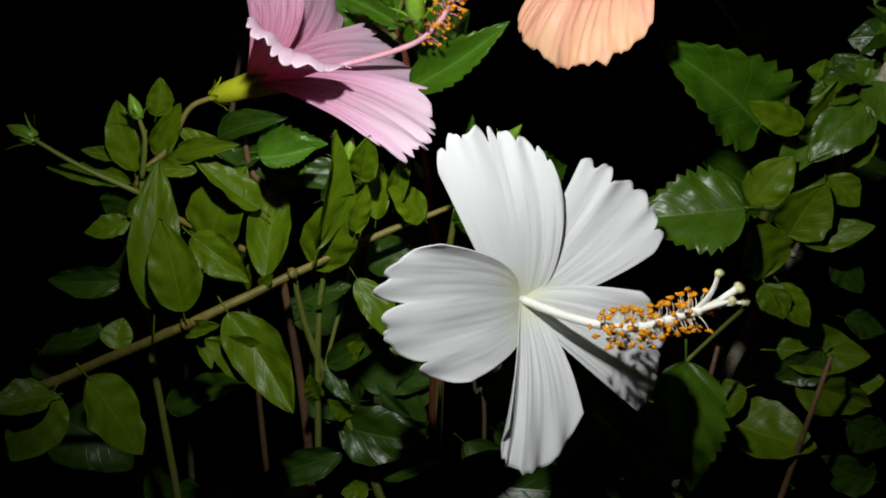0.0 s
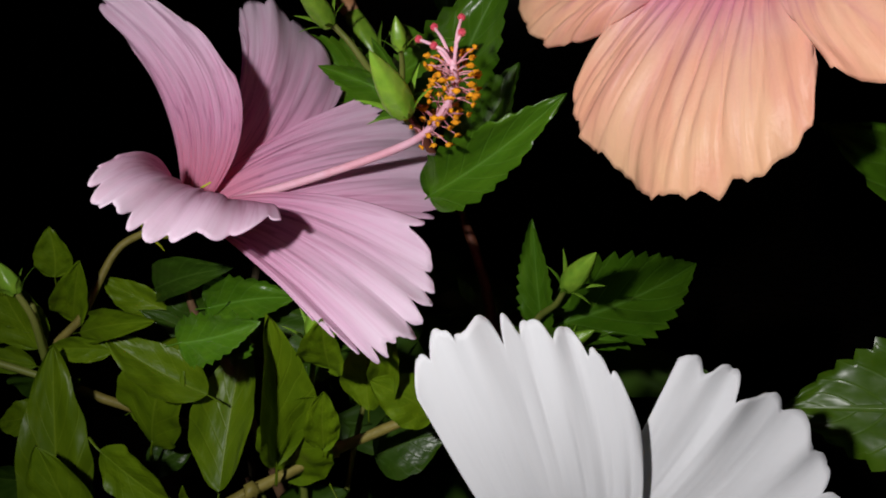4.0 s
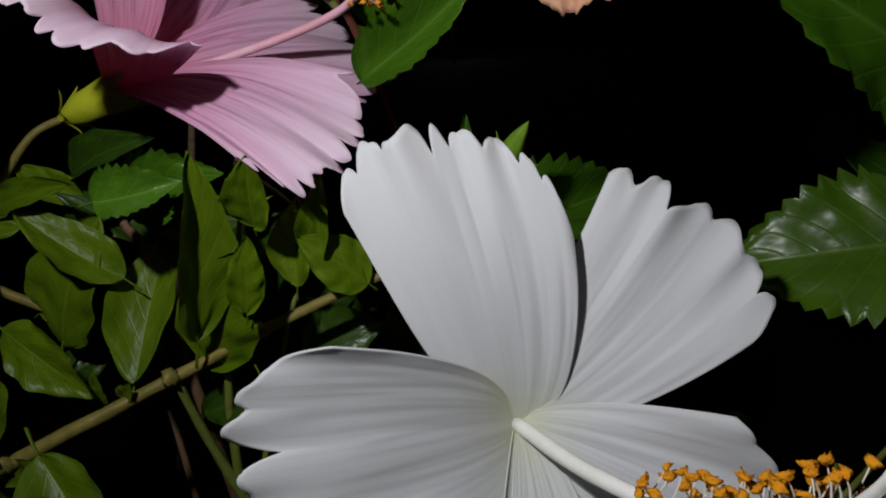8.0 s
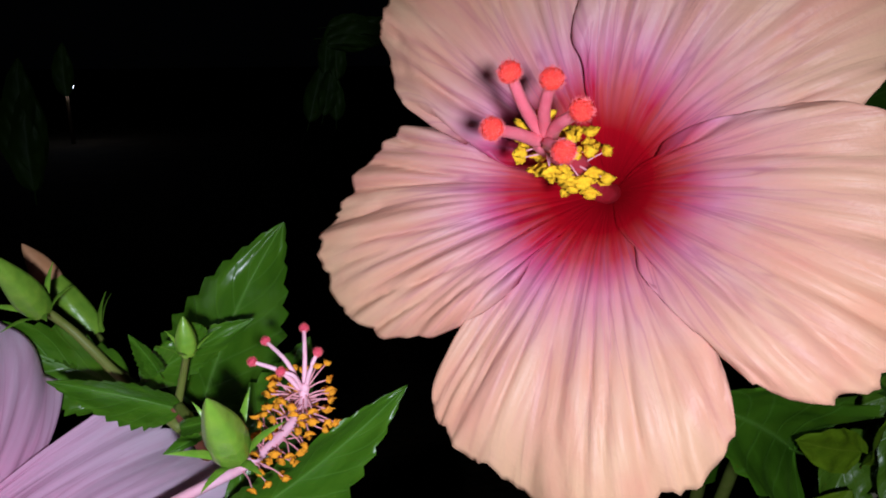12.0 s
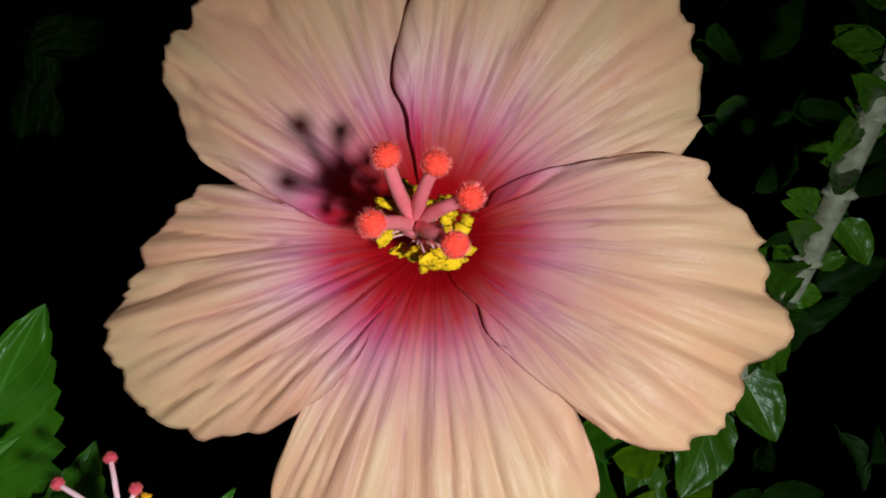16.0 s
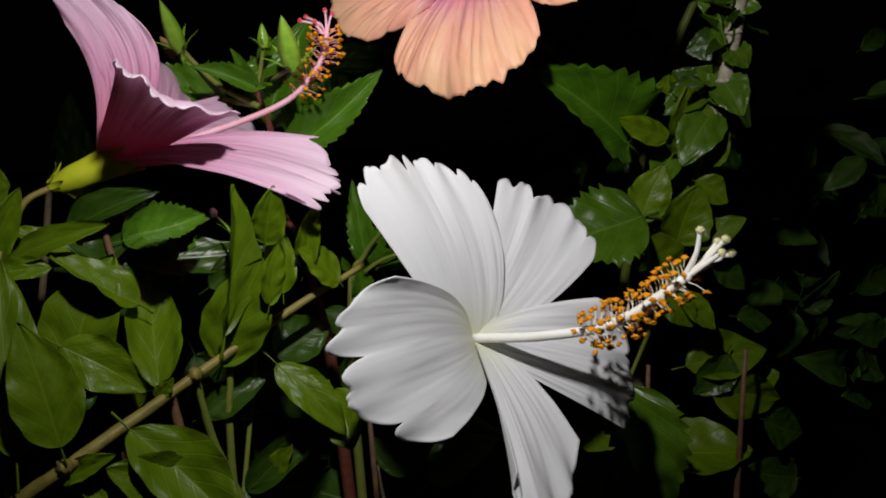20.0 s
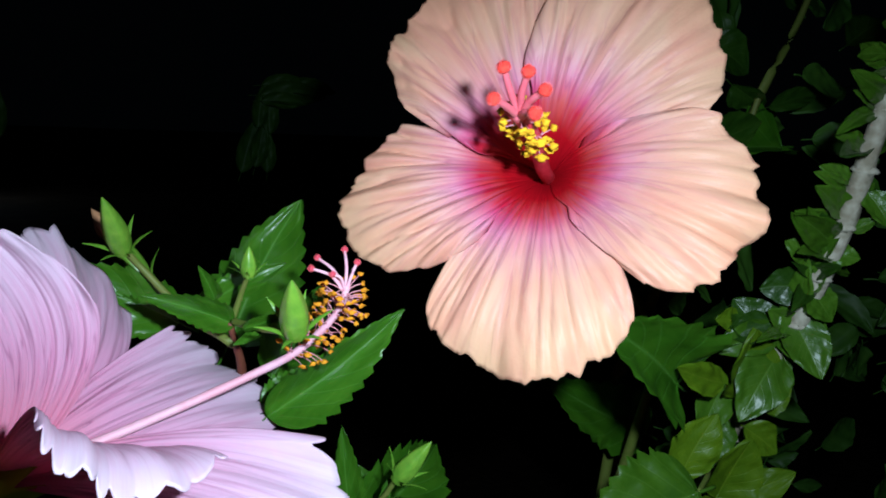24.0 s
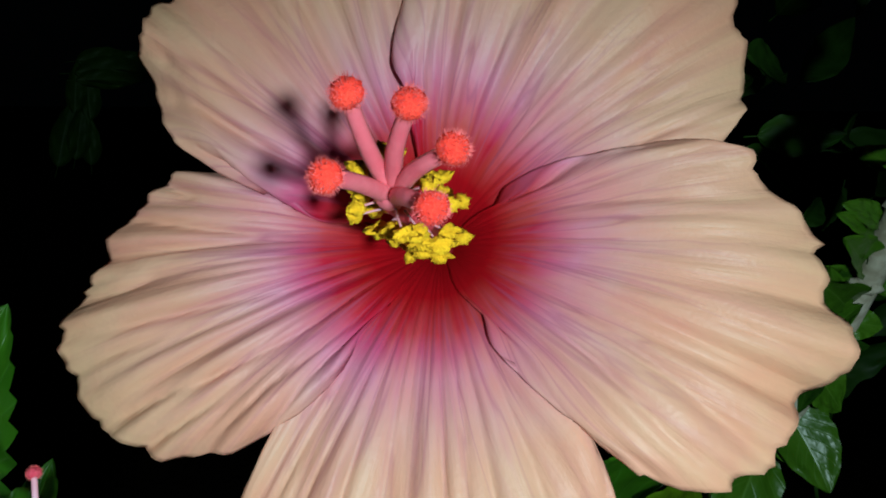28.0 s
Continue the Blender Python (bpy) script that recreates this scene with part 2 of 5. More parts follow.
POLLEN_YELLOW = plain("yellow_pollen", (0.82, 0.43, 0.01), (0.88, 0.53, 0.015), 2500, 0.85, 0.1, relief=0.001)
STIGMA_PALE = plain("pale_stigma", (0.72, 0.70, 0.38), (0.78, 0.76, 0.48), 2500, 0.9, 0.1, relief=0.001)
STIGMA_PINK = plain("pink_stigma", (0.60, 0.05, 0.10), (0.70, 0.12, 0.16), 2500, 0.9, 0.1, relief=0.001)
STIGMA_RED = plain("red_stigma", (0.83, 0.04, 0.03), (0.87, 0.07, 0.045), 2500, 0.9, 0.1, relief=0.001)
STIGMA_HAIR = plain("stigma_hair", (0.70, 0.10, 0.11), (0.76, 0.17, 0.17), 2500, 0.7, 0.2)
PINK_STYLE = plain("rose_style", (0.62, 0.11, 0.15), (0.68, 0.17, 0.21), 300, 0.45)
SOIL = plain("soil", (0.035, 0.025, 0.018), (0.06, 0.045, 0.03), 30, 0.95, 0.1, relief=0.02)

# ---- makers ----


def thing(name, place, label, category, group=""):
    """An empty at the thing's base, to hold its parts."""
    ob = new(name)
    ob.empty_display_size = 0.01
    ob.location = place
    return tagged(ob, label, category, group)


def put(name, mesh, mat, parent, label=""):
    """One mesh, made in world places, as a part of its thing."""
    if mat and not mesh.materials:
        mesh.materials.append(mat)
    ob = new(name, mesh)
    ob.parent = parent
    if parent.type == "EMPTY":
        ob.matrix_parent_inverse = Matrix.Translation(parent.location).inverted()
    if label:
        tagged(ob, label)
    return ob


def grid_mesh(name, pts, nu, nv, uvs=None, closed=False):
    """A smooth mesh from rows of points; pts[i * nu + j]."""
    faces = [(i * nu + j, i * nu + (j + 1) % nu, (i + 1) * nu + (j + 1) % nu, (i + 1) * nu + j) for i in range(nv - 1) for j in range(nu if closed else nu - 1)]
    me = bpy.data.meshes.new(name)
    me.from_pydata([tuple(p) for p in pts], [], faces)
    me.polygons.foreach_set("use_smooth", [True] * len(me.polygons))
    if uvs:
        layer = me.uv_layers.new(name="UVMap")
        for loop in me.loops:
            layer.data[loop.index].uv = uvs[loop.vertex_index]
    me.update()
    return me


def smooth_line(points, n):
    """A Catmull-Rom line through the points, in n steps."""
    p = [Vector(q) for q in points]
    p = [2 * p[0] - p[1], *p, 2 * p[-1] - p[-2]]
    out = []
    for k in range(n + 1):
        s = k / n * (len(p) - 3)
        i = min(int(s), len(p) - 4)
        f = s - i
        a, b, c, d = p[i:i + 4]
        out.append(0.5 * (2 * b + (c - a) * f + (2 * a - 5 * b + 4 * c - d) * f * f + (3 * b - a - 3 * c + d) * f ** 3))
    return out


def tube_mesh(name, points, radii, sides=8, steps=0, rough=0.0):
    """A tapering round stem through the points, its ends closed; rough: unevenness as a share of the radius."""
    steps = steps or 6 * (len(points) - 1)
    line = smooth_line(points, steps)
    up = Vector((0.3, 0.2, 1))
    pts = []
    for k, p in enumerate(line):
        d = (line[min(k + 1, steps)] - line[max(k - 1, 0)]).normalized()
        a = d.cross(up if abs(d.dot(up.normalized())) < 0.95 else Vector((1, 0, 0))).normalized()
        b = d.cross(a)
        s = k / steps * (len(radii) - 1)
        i = min(int(s), len(radii) - 2)
        r = radii[i] + (radii[i + 1] - radii[i]) * (s - i)
        for j in range(sides):
            w = 2 * math.pi * j / sides
            q = r * (1 + rough * noise.noise(Vector((p.x * 160 + j, p.y * 160, p.z * 160))))
            pts.append(p + (a * math.cos(w) + b * math.sin(w)) * q)
    me = grid_mesh(name, pts, sides, steps + 1, closed=True)
    bm = bmesh.new()
    bm.from_mesh(me)
    bmesh.ops.holes_fill(bm, edges=[e for e in bm.edges if e.is_boundary])
    bm.to_mesh(me)
    bm.free()
    return me


def ball_mesh(name, r, stretch=1.0, rough=0.0, seg=10, rings=7):
    bm = bmesh.new()
    bmesh.ops.create_uvsphere(bm, u_segments=seg, v_segments=rings, radius=r)
    for v in bm.verts:
        v.co *= 1 + rough * noise.noise(v.co * (2.3 / r))
        v.co.z *= stretch
    me = bpy.data.meshes.new(name)
    bm.to_mesh(me)
    bm.free()
    me.polygons.foreach_set("use_smooth", [True] * len(me.polygons))
    return me


def anther_mesh(name, r):
    """A kidney-shaped, lumpy pollen sac."""
    me = ball_mesh(name, r, 0.62, 0.75, 14, 9)
    for v in me.vertices:
        x, y, z = v.co
        v.co = (x * 1.45, y * (0.85 + 0.15 * math.cos(x / r * 2)), z + 0.45 * x * x / r - 0.3 * r * math.exp(-(y / (0.3 * r)) ** 2))
    return me


def fuzz_mesh(name, r, count=420):
    """Short hairs that stand out all round a stigma."""
    rnd = random.Random(count)
    verts, faces = [], []
    for k in range(count):
        d = Vector((rnd.gauss(0, 1), rnd.gauss(0, 1), rnd.gauss(0, 1))).normalized()
        a = d.orthogonal().normalized() * r * 0.022
        b = d.cross(a)
        n = len(verts)
        verts += [d * r * 0.9 + a, d * r * 0.9 - 0.5 * a + b, d * r * 0.9 - 0.5 * a - b, d * r * rnd.uniform(1.1, 1.32)]
        faces += [(n, n + 1, n + 3), (n + 1, n + 2, n + 3), (n + 2, n, n + 3)]
    me = bpy.data.meshes.new(name)
    me.from_pydata([tuple(v) for v in verts], [], faces)
    return me


def along(a, b):
    """The pose at a whose z axis points to b."""
    return Matrix.Translation(a) @ (Vector(b) - Vector(a)).to_track_quat("Z", "Y").to_matrix().to_4x4()


def petal_mesh(name, o, flare, left, tip, right, seed, vl=0.72, vr=0.72, lobes=7, lobe=0.03, ruffle=0.002, ridge=0.00033, ridges=9, power=0.6, round_=2.3, nu=125, nv=40):
    """A petal that widens from its claw at o, by way of the point flare, to the rounded, lobed edge left - tip - right."""
    o, flare, left, tip, right = (Vector(p) for p in (o, flare, left, tip, right))
    rnd = random.Random(seed)
    ph = [rnd.uniform(0, 6.28) for _ in range(6)]

    def centre(v):
        return (1 - v) ** 2 * o + 2 * v * (1 - v) * flare + v * v * tip
    a, b = left - centre(vl), right - centre(vr)
    odd, even = (b - a) / 2, (a + b) / 2
    face = odd.cross(tip - o).normalized()
    pts, uvs = [], []
    for i in range(nv):
        v = i / (nv - 1)
        for j in range(nu):
            u = 2 * j / (nu - 1) - 1
            low = vl if u < 0 else vr
            h = 1 - (1 - low) * abs(u) ** round_
            warp = 1.7 * noise.noise(Vector((u * 1.6, seed, 9.1))) + 0.9 * noise.noise(Vector((u * 4.3, seed, 4.4)))
            notch = abs(math.sin(lobes * u * 1.57 + ph[0] + warp)) ** 0.52 - 1
            frill = abs(math.sin(lobes * u * 2.9 + ph[5] + 1.5 * warp)) ** 0.6 - 1
            uneven = noise.noise(Vector((u * 2.5, seed, 0.3)))
            depth = min(1.0, max(0.0, 0.5 + 1.6 * noise.noise(Vector((u * 2.7, seed * 3.1, 0)))))
            h *= 1 + lobe * notch * (0.3 + 1.1 * depth) + 0.15 * lobe * frill * (1 - 0.7 * depth) + 0.035 * uneven + 0.014 * noise.noise(Vector((u * 9, seed * 1.3, 2.1)))
            w = v * h
            wide = (w / (low if low else 1)) ** power
            p = centre(w) + (odd * u + even * u * u) * wide
            n = ruffle * v ** 3 * (math.sin(5.3 * u + ph[1]) + 0.7 * math.sin(11.0 * u + ph[2]) + 0.5 * math.sin(19 * u + ph[3]) * v ** 4)
            n += ridge * 2.4 * math.sin(math.pi * min(1, v * 1.1)) * (noise.noise(Vector((u * ridges * 0.75 + ph[4], v * 1.2, seed))) + 0.5 * noise.noise(Vector((u * ridges * 1.7, v * 1.6, seed + 5.5))))
            n += 0.0012 * v * noise.noise(Vector((u * 3, v * 3, seed * 1.7)))
            pts.append(p + face * n)
            uvs.append((0.5 + 0.5 * u, w))
    return grid_mesh(name, pts, nu, nv, uvs)


def petal(parent, mat, *args, **kw):
    ob = put("petal", petal_mesh("petal", *args, **kw), mat, parent)
    m = ob.modifiers.new("thickness", "SOLIDIFY")
    m.thickness, m.offset = 0.00045, 0.0
    return ob


def pistil(flower, line, r0, r1, start, count, reach, anther, anther_r, style, style_r, stigma, stigma_r, tips, mats, lean, seed):
    """The staminal column with its stamens, and the style's five branches with their stigmas at tips."""
    col_mat, fil_mat, pol_mat, sty_mat, stig_mat = mats
    rnd = random.Random(seed)
    column = put("staminal_column", tube_mesh("staminal_column", line, (r0, r1), 10, 24, 0.08), col_mat, flower)
    path = smooth_line(line, 60)
    dome = put("column_tip", ball_mesh("column_tip", r1 * 1.05, 1.3, 0.1, 12, 8), sty_mat, column)
    dome.matrix_basis = along(path[-1], path[-1] + (path[-1] - path[-4]))
    ball = anther_mesh("anther", anther_r)
    ball.materials.append(pol_mat)
    for k in range(count):
        s = start + (1 - start) * (k + rnd.random()) / count
        i = min(int(s * 60), 59)
        p, d = path[i], (path[i + 1] - path[i]).normalized()
        side = d.orthogonal().normalized()
        out = (Matrix.Rotation(k * 2.4 + rnd.uniform(-0.4, 0.4), 3, d) @ side)
        e = p + (out + d * rnd.uniform(0.1, 0.7) + Vector(lean) * 0.2).normalized() * reach * rnd.uniform(0.7, 1.15)
        put("filament", tube_mesh("filament", (p, (p + e) / 2 + d * reach * 0.08, e), (0.00022, 0.00016), 5, 5), fil_mat, column)
        a = put(anther, ball, None, column)
        a.matrix_basis = along(e, e + out + Vector((rnd.uniform(-1, 1), rnd.uniform(-1, 1), rnd.uniform(-1, 1))))
    top = path[-1]
    head = ball_mesh("stigma", stigma_r, 0.85, 0.18, 14, 10)
    head.materials.append(stig_mat)
    hair = fuzz_mesh("stigma_hairs", stigma_r)
    hair.materials.append(STIGMA_PALE if stig_mat is STIGMA_PALE else STIGMA_HAIR)
    for t in tips:
        t = Vector(t)
        d = (path[-1] - path[-8]).normalized()
        branch = put(style, tube_mesh(style, (top - d * 0.002, top + (t - top) * 0.45 + d * 0.0015, t), (style_r, style_r * 0.75), 8, 10), sty_mat, flower)
        s = put(stigma, head, None, branch)
        s.matrix_basis = along(t, t + (t - top))
        put("stigma_hairs", hair, None, branch).matrix_basis = along(t, t + (t - top))


def bud_mesh(name, r, length, ribs=5):
    """A pointed bud along z with shallow ribs where the sepals meet."""
    pts, nu, nv = [], 20, 14
    for i in range(nv):
        v = i / (nv - 1)
        w = (math.sin(math.pi * min(1.0, 0.13 + v * 0.87) ** 0.8) ** 0.75) * (1 - 0.25 * v)
        if v == 1:
            w = 0.02
        for j in range(nu):
            a = 2 * math.pi * j / nu
            q = r * w * (1 - 0.11 * abs(math.cos(ribs * a / 2)) ** 6 + 0.05 * noise.noise(Vector((math.cos(a) * 1.5, math.sin(a) * 1.5, v * 3))))
            pts.append((q * math.cos(a), q * math.sin(a), v * length))
    return grid_mesh(name, pts, nu, nv, closed=True)


def sliver_mesh(name, length, width, bend):
    """A narrow pointed bract that rises along z and bends outwards along x."""
    pts, uvs = [], []
    for i in range(6):
        v = i / 5
        w = width * (math.sin(math.pi * (0.25 + 0.75 * v)) + 0.02) * 0.5
        for j in (-1, 0, 1):
            pts.append((bend * length * v ** 1.4 + 0.15 * width * abs(j), j * w, length * v * (1 - 0.3 * bend * v)))
            uvs.append((0.5 + 0.5 * j, v))
    return grid_mesh(name, pts, 3, 6, uvs)


def bud(parent, base, tip, r, bracts=6, tip_mat=None):
    b = put("bud", bud_mesh("bud", r, (Vector(tip) - Vector(base)).length), BUD, parent)
    b.matrix_basis = along(base, tip)
    me = sliver_mesh("bract", r * 2.3, r * 0.42, 0.85)
    me.materials.append(BUD)
    for k in range(bracts):
        s = put("bract", me, None, b)
        s.matrix_basis = pose(0, 0, -0.0005) @ Matrix.Rotation(k * 6.283 / bracts + 0.3, 4, "Z") @ pose(r * 0.5, 0, 0)
    if tip_mat:
        c = put("wilted_tip", bud_mesh("wilted_tip", r * 0.8, (Vector(tip) - Vector(base)).length * 0.5), tip_mat, b, "brown wilted tip")
        c.matrix_basis = pose(0, 0, (Vector(tip) - Vector(base)).length * 0.58)
    return b


def calyx(flower, base, end, r, mouth):
    """The green cup under a flower: a tube that widens to five pointed sepals, with a ring of bracts below."""
    m = along(base, end)
    n = (Vector(end) - Vector(base)).length
    pts, nu, nv = [], 30, 12
    for i in range(nv):
        v = i / (nv - 1)
        for j in range(nu):
            a = 2 * math.pi * j / nu
            tooth = 0.28 * abs(math.cos(2.5 * a)) ** 1.5
            q = r * (0.35 + 0.65 * math.sin(min(1, v * 2.2) * 1.57)) + (mouth - r) * max(0, v - 0.5) * 2
            q += 0.2 * r * v ** 6 * (tooth / 0.28)
            pts.append(m @ Vector((q * math.cos(a), q * math.sin(a), n * v * (0.8 + tooth * v))))
    me = grid_mesh("calyx", pts, nu, nv, closed=True)
    ob = put("calyx", me, CALYX, flower)
    s = ob.modifiers.new("thickness", "SOLIDIFY")
    s.thickness = 0.0005
    br = sliver_mesh("bract", r * 1.7, r * 0.45, 0.7)
    br.materials.append(CALYX)
    for k in range(6):
        b = put("bract", br, None, ob)
        b.matrix_basis = m @ Matrix.Rotation(k * 1.047, 4, "Z") @ pose(r * 0.4, 0, 0)


def leaf_mesh(name, seed, toothed, nu=21, nv=33):
    """A leaf of length 1 along y and width 1, its face to z, with its stalk behind the base."""
    rnd = random.Random(seed)
    fold, curl, twist, sway = rnd.uniform(0.15, 0.50), rnd.uniform(-0.38, 0.08), rnd.uniform(-0.7, 0.7), rnd.uniform(-0.09, 0.09)
    if toothed:
        fold *= 1.7
    pts, uvs = [], []
    teeth = 11
    for i in range(nv * (2 if toothed else 1)):
        v = i / (nv * (2 if toothed else 1) - 1)
        if toothed:
            w = math.sin(math.pi * v ** 0.72) ** 0.8 * (1 - 0.35 * v) * 1.18
        else:
            w = math.sin(math.pi * v ** 0.84) ** 0.74 * (1.14 - 0.26 * v)
        for j in range(nu):
            u = 2 * j / (nu - 1) - 1
            e = w
            if toothed and v > 0.2:
                e *= 1 + 0.20 * ((v * teeth) % 1 - 0.6) * abs(u) ** 5
            else:
                e *= 1 + 0.02 * math.sin(v * 30 + seed) * abs(u) ** 4
            x, y = 0.5 * u * e, v
            z = fold * abs(x) ** 1.3 + curl * (v - 0.2) ** 2 + twist * x * (v - 0.3) * 0.5
            z += 0.024 * math.sin(v * 24 - abs(u) * 5) * abs(u) * w * (0.5 + abs(noise.noise(Vector((v * 2, u, seed)))))
            z += 0.11 * noise.noise(Vector((v * 2.3, u * 1.4, seed * 1.9))) * abs(u) ** 1.4 + 0.05 * noise.noise(Vector((v * 5, u * 2.5, seed * 0.7))) * abs(u)
            x += 0.03 * w * noise.noise(Vector((v * 4.2, 3.0 if u > 0 else 8.0, seed))) * abs(u) ** 3 * (1 if u > 0 else -1)
            pts.append((x + sway * math.sin(v * 3), y, z))
            uvs.append((0.5 + 0.5 * u, v))
    rows = len(pts) // nu
    me = grid_mesh(name, pts, nu, rows, uvs)
    bm = bmesh.new()
    bm.from_mesh(me)
    stalk = tube_mesh("stalk", ((0, -0.16, -0.03), (0, -0.06, -0.006), (0, 0.06, -0.004)), (0.022, 0.018, 0.012), 6, 6)
    bm.from_mesh(stalk)
    bm.to_mesh(me)
    bm.free()
    bpy.data.meshes.remove(stalk)
    me.polygons.foreach_set("use_smooth", [True] * len(me.polygons))
    return me


LEAF_SHAPES = {k: [leaf_mesh("leaf", 10 * n + s, k in "st") for s in range(6)] for n, k in enumerate("absrt")}
for kind, shapes in LEAF_SHAPES.items():
    for me in shapes:
        me.materials.append(LEAF[kind])
leaf_count = 0


def leaf_pose(base, tip, width, face):
    y = Vector(tip) - Vector(base)
    n = y.length
    y.normalize()
    z = Vector(face)
    x = y.cross(z).normalized()
    z = x.cross(y)
    m = Matrix((x, y, z)).transposed().to_4x4()
    return Matrix.Translation(base) @ m @ Matrix.Diagonal((width, n, 0.5 * (width + n), 1))


def leaf(parent, base, tip, width, face, kind):
    global leaf_count
    leaf_count += 1
    ob = put("leaf", LEAF_SHAPES[kind][leaf_count % 6], None, parent)
    ob.matrix_basis = leaf_pose(base, tip, width, face)
    return ob


def stem(parent, mat, points, radii, name="stem", rough=0.12):
    return put(name, tube_mesh(name, points, radii, 9, 0, rough), mat, parent)


# ---- ground ----
me = grid_mesh("ground", [(x, y, 0.004 * noise.noise(Vector((x, y, 0)))) for y in np.concatenate(([-400, -40], np.linspace(-3, 3, 25), [40, 400])) for x in np.concatenate(([-400, -40], np.linspace(-3, 3, 25), [40, 400]))], 29, 29)
me.materials.append(SOIL)
tagged(new("ground", me), "dark bare garden soil at night", "ground", kind="structure")

# ---- white flower ----
white = thing("hibiscus_flower", (-0.034, 0.030, 0.826), "open white hibiscus flower with yellow-tipped stamens, above green leaves", "flower", "hibiscus flowers")
wo, wf = (-0.0125, 0.008, 0.838), Vector((0.008, -0.010, 0.005))


def flared(o, tip, push, share=0.42):
    return tuple(Vector(o) + (Vector(tip) - Vector(o)) * share + Vector(push))


petal(white, WHITE_PETAL, wo, flared(wo, (-0.032, 0.020, 0.916), wf), (-0.0575, 0.006, 0.902), (-0.032, 0.020, 0.917), (0.001, 0.016, 0.894), 11, vl=0.80, vr=0.78, lobes=8, lobe=0.09, round_=3.4, power=0.46, ridge=0.00013, ruffle=0.0014)
petal(white, WHITE_PETAL, wo, flared(wo, (0.034, 0.031, 0.894), wf), (0.0103, 0.030, 0.9025), (0.036, 0.031, 0.893), (0.051, 0.016, 0.867), 12, lobes=6, lobe=0.08, vl=0.92, vr=0.80, power=0.58, ridge=0.00013, ruffle=0.0014)
petal(white, WHITE_PETAL, wo, flared(wo, (-0.074, -0.030, 0.842), (0.004, -0.012, 0.006)), (-0.0516, -0.0220, 0.8744), (-0.0745, -0.030, 0.841), (-0.0361, -0.0280, 0.8106), 13, vl=0.62, vr=0.64, lobes=5, lobe=0.12, power=0.36, round_=3.2, ridge=0.00013, ruffle=0.0014)
petal(white, WHITE_PETAL, wo, flared(wo, (-0.010, -0.051, 0.786), (0.006, -0.008, -0.002)), (-0.017, -0.046, 0.801), (-0.0105, -0.052, 0.784), (0.0185, -0.028, 0.799), 14, ridge=0.0002, lobes=3, lobe=0.03, vl=0.84, vr=0.76, power=0.62)
petal(white, WHITE_PETAL, wo, flared(wo, (0.051, -0.010, 0.812), wf), (0.041, 0.001, 0.850), (0.053, -0.008, 0.815), (0.044, -0.014, 0.796), 15, lobes=5, lobe=0.05, ridge=0.0002, vl=0.70, vr=0.90)
pistil(white, (wo, (0.008, -0.016, 0.842), (0.030, -0.036, 0.849), (0.050, -0.0535, 0.867)), 0.0021, 0.0018, 0.50, 120, 0.0088, "anther", 0.00105, "style", 0.0011, "stigma", 0.0015,
       ((0.0535, -0.0573, 0.8843), (0.060, -0.0624, 0.881), (0.0635, -0.0605, 0.8755), (0.062, -0.055, 0.879), (0.058, -0.063, 0.8765)), (WHITE_COLUMN, PALE_FILAMENT, POLLEN_ORANGE, WHITE_COLUMN, STIGMA_PALE), (0, 0, 0.2), 3)
calyx(white, (-0.036, 0.034, 0.824), (-0.017, 0.013, 0.8355), 0.0055, 0.0062)

# ---- pink flower ----
pink = thing("hibiscus_flower", (-0.170, 0.060, 0.919), "open pink hibiscus flower facing sideways, on a curved stalk", "flower", "hibiscus flowers")
ko = (-0.158, 0.0605, 0.9228)
# two petals stand up and curl back, one cups forward with a frilled rim, two spread to the side
petal(pink, PINK_PETAL, ko, (-0.123, 0.066, 0.9695), (-0.163, 0.056, 0.980), (-0.168, 0.056, 1.003), (-0.130, 0.062, 0.972), 21, vl=0.62, vr=0.60, lobes=5, lobe=0.05, ridge=0.0005, power=0.55, round_=2.0)
petal(pink, PINK_PETAL, ko, (-0.128, 0.092, 0.965), (-0.150, 0.100, 0.972), (-0.152, 0.122, 0.989), (-0.122, 0.126, 0.954), 22, lobes=5, lobe=0.05, ridge=0.0005, vl=0.78, vr=0.74, power=0.55)
petal(pink, PINK_PETAL, ko, (-0.126, 0.030, 0.958), (-0.139, 0.016, 0.961), (-0.128, -0.003, 0.947), (-0.0985, 0.022, 0.9365), 23, vl=0.70, vr=0.80, lobes=11, power=0.45, lobe=0.07, ridge=0.0004, round_=3.0)
petal(pink, PINK_PETAL, ko, (-0.112, 0.046, 0.9325), (-0.092, 0.0205, 0.9095), (-0.0625, 0.025, 0.903), (-0.064, 0.053, 0.925), 24, vl=0.70, vr=0.85, lobes=11, lobe=0.08, ridge=0.0005, power=0.72)
petal(pink, PINK_PETAL, ko, (-0.118, 0.078, 0.944), (-0.112, 0.110, 0.950), (-0.086, 0.119, 0.932), (-0.0745, 0.086, 0.9155), 25, lobes=9, lobe=0.09, ridge=0.0005, power=0.6)
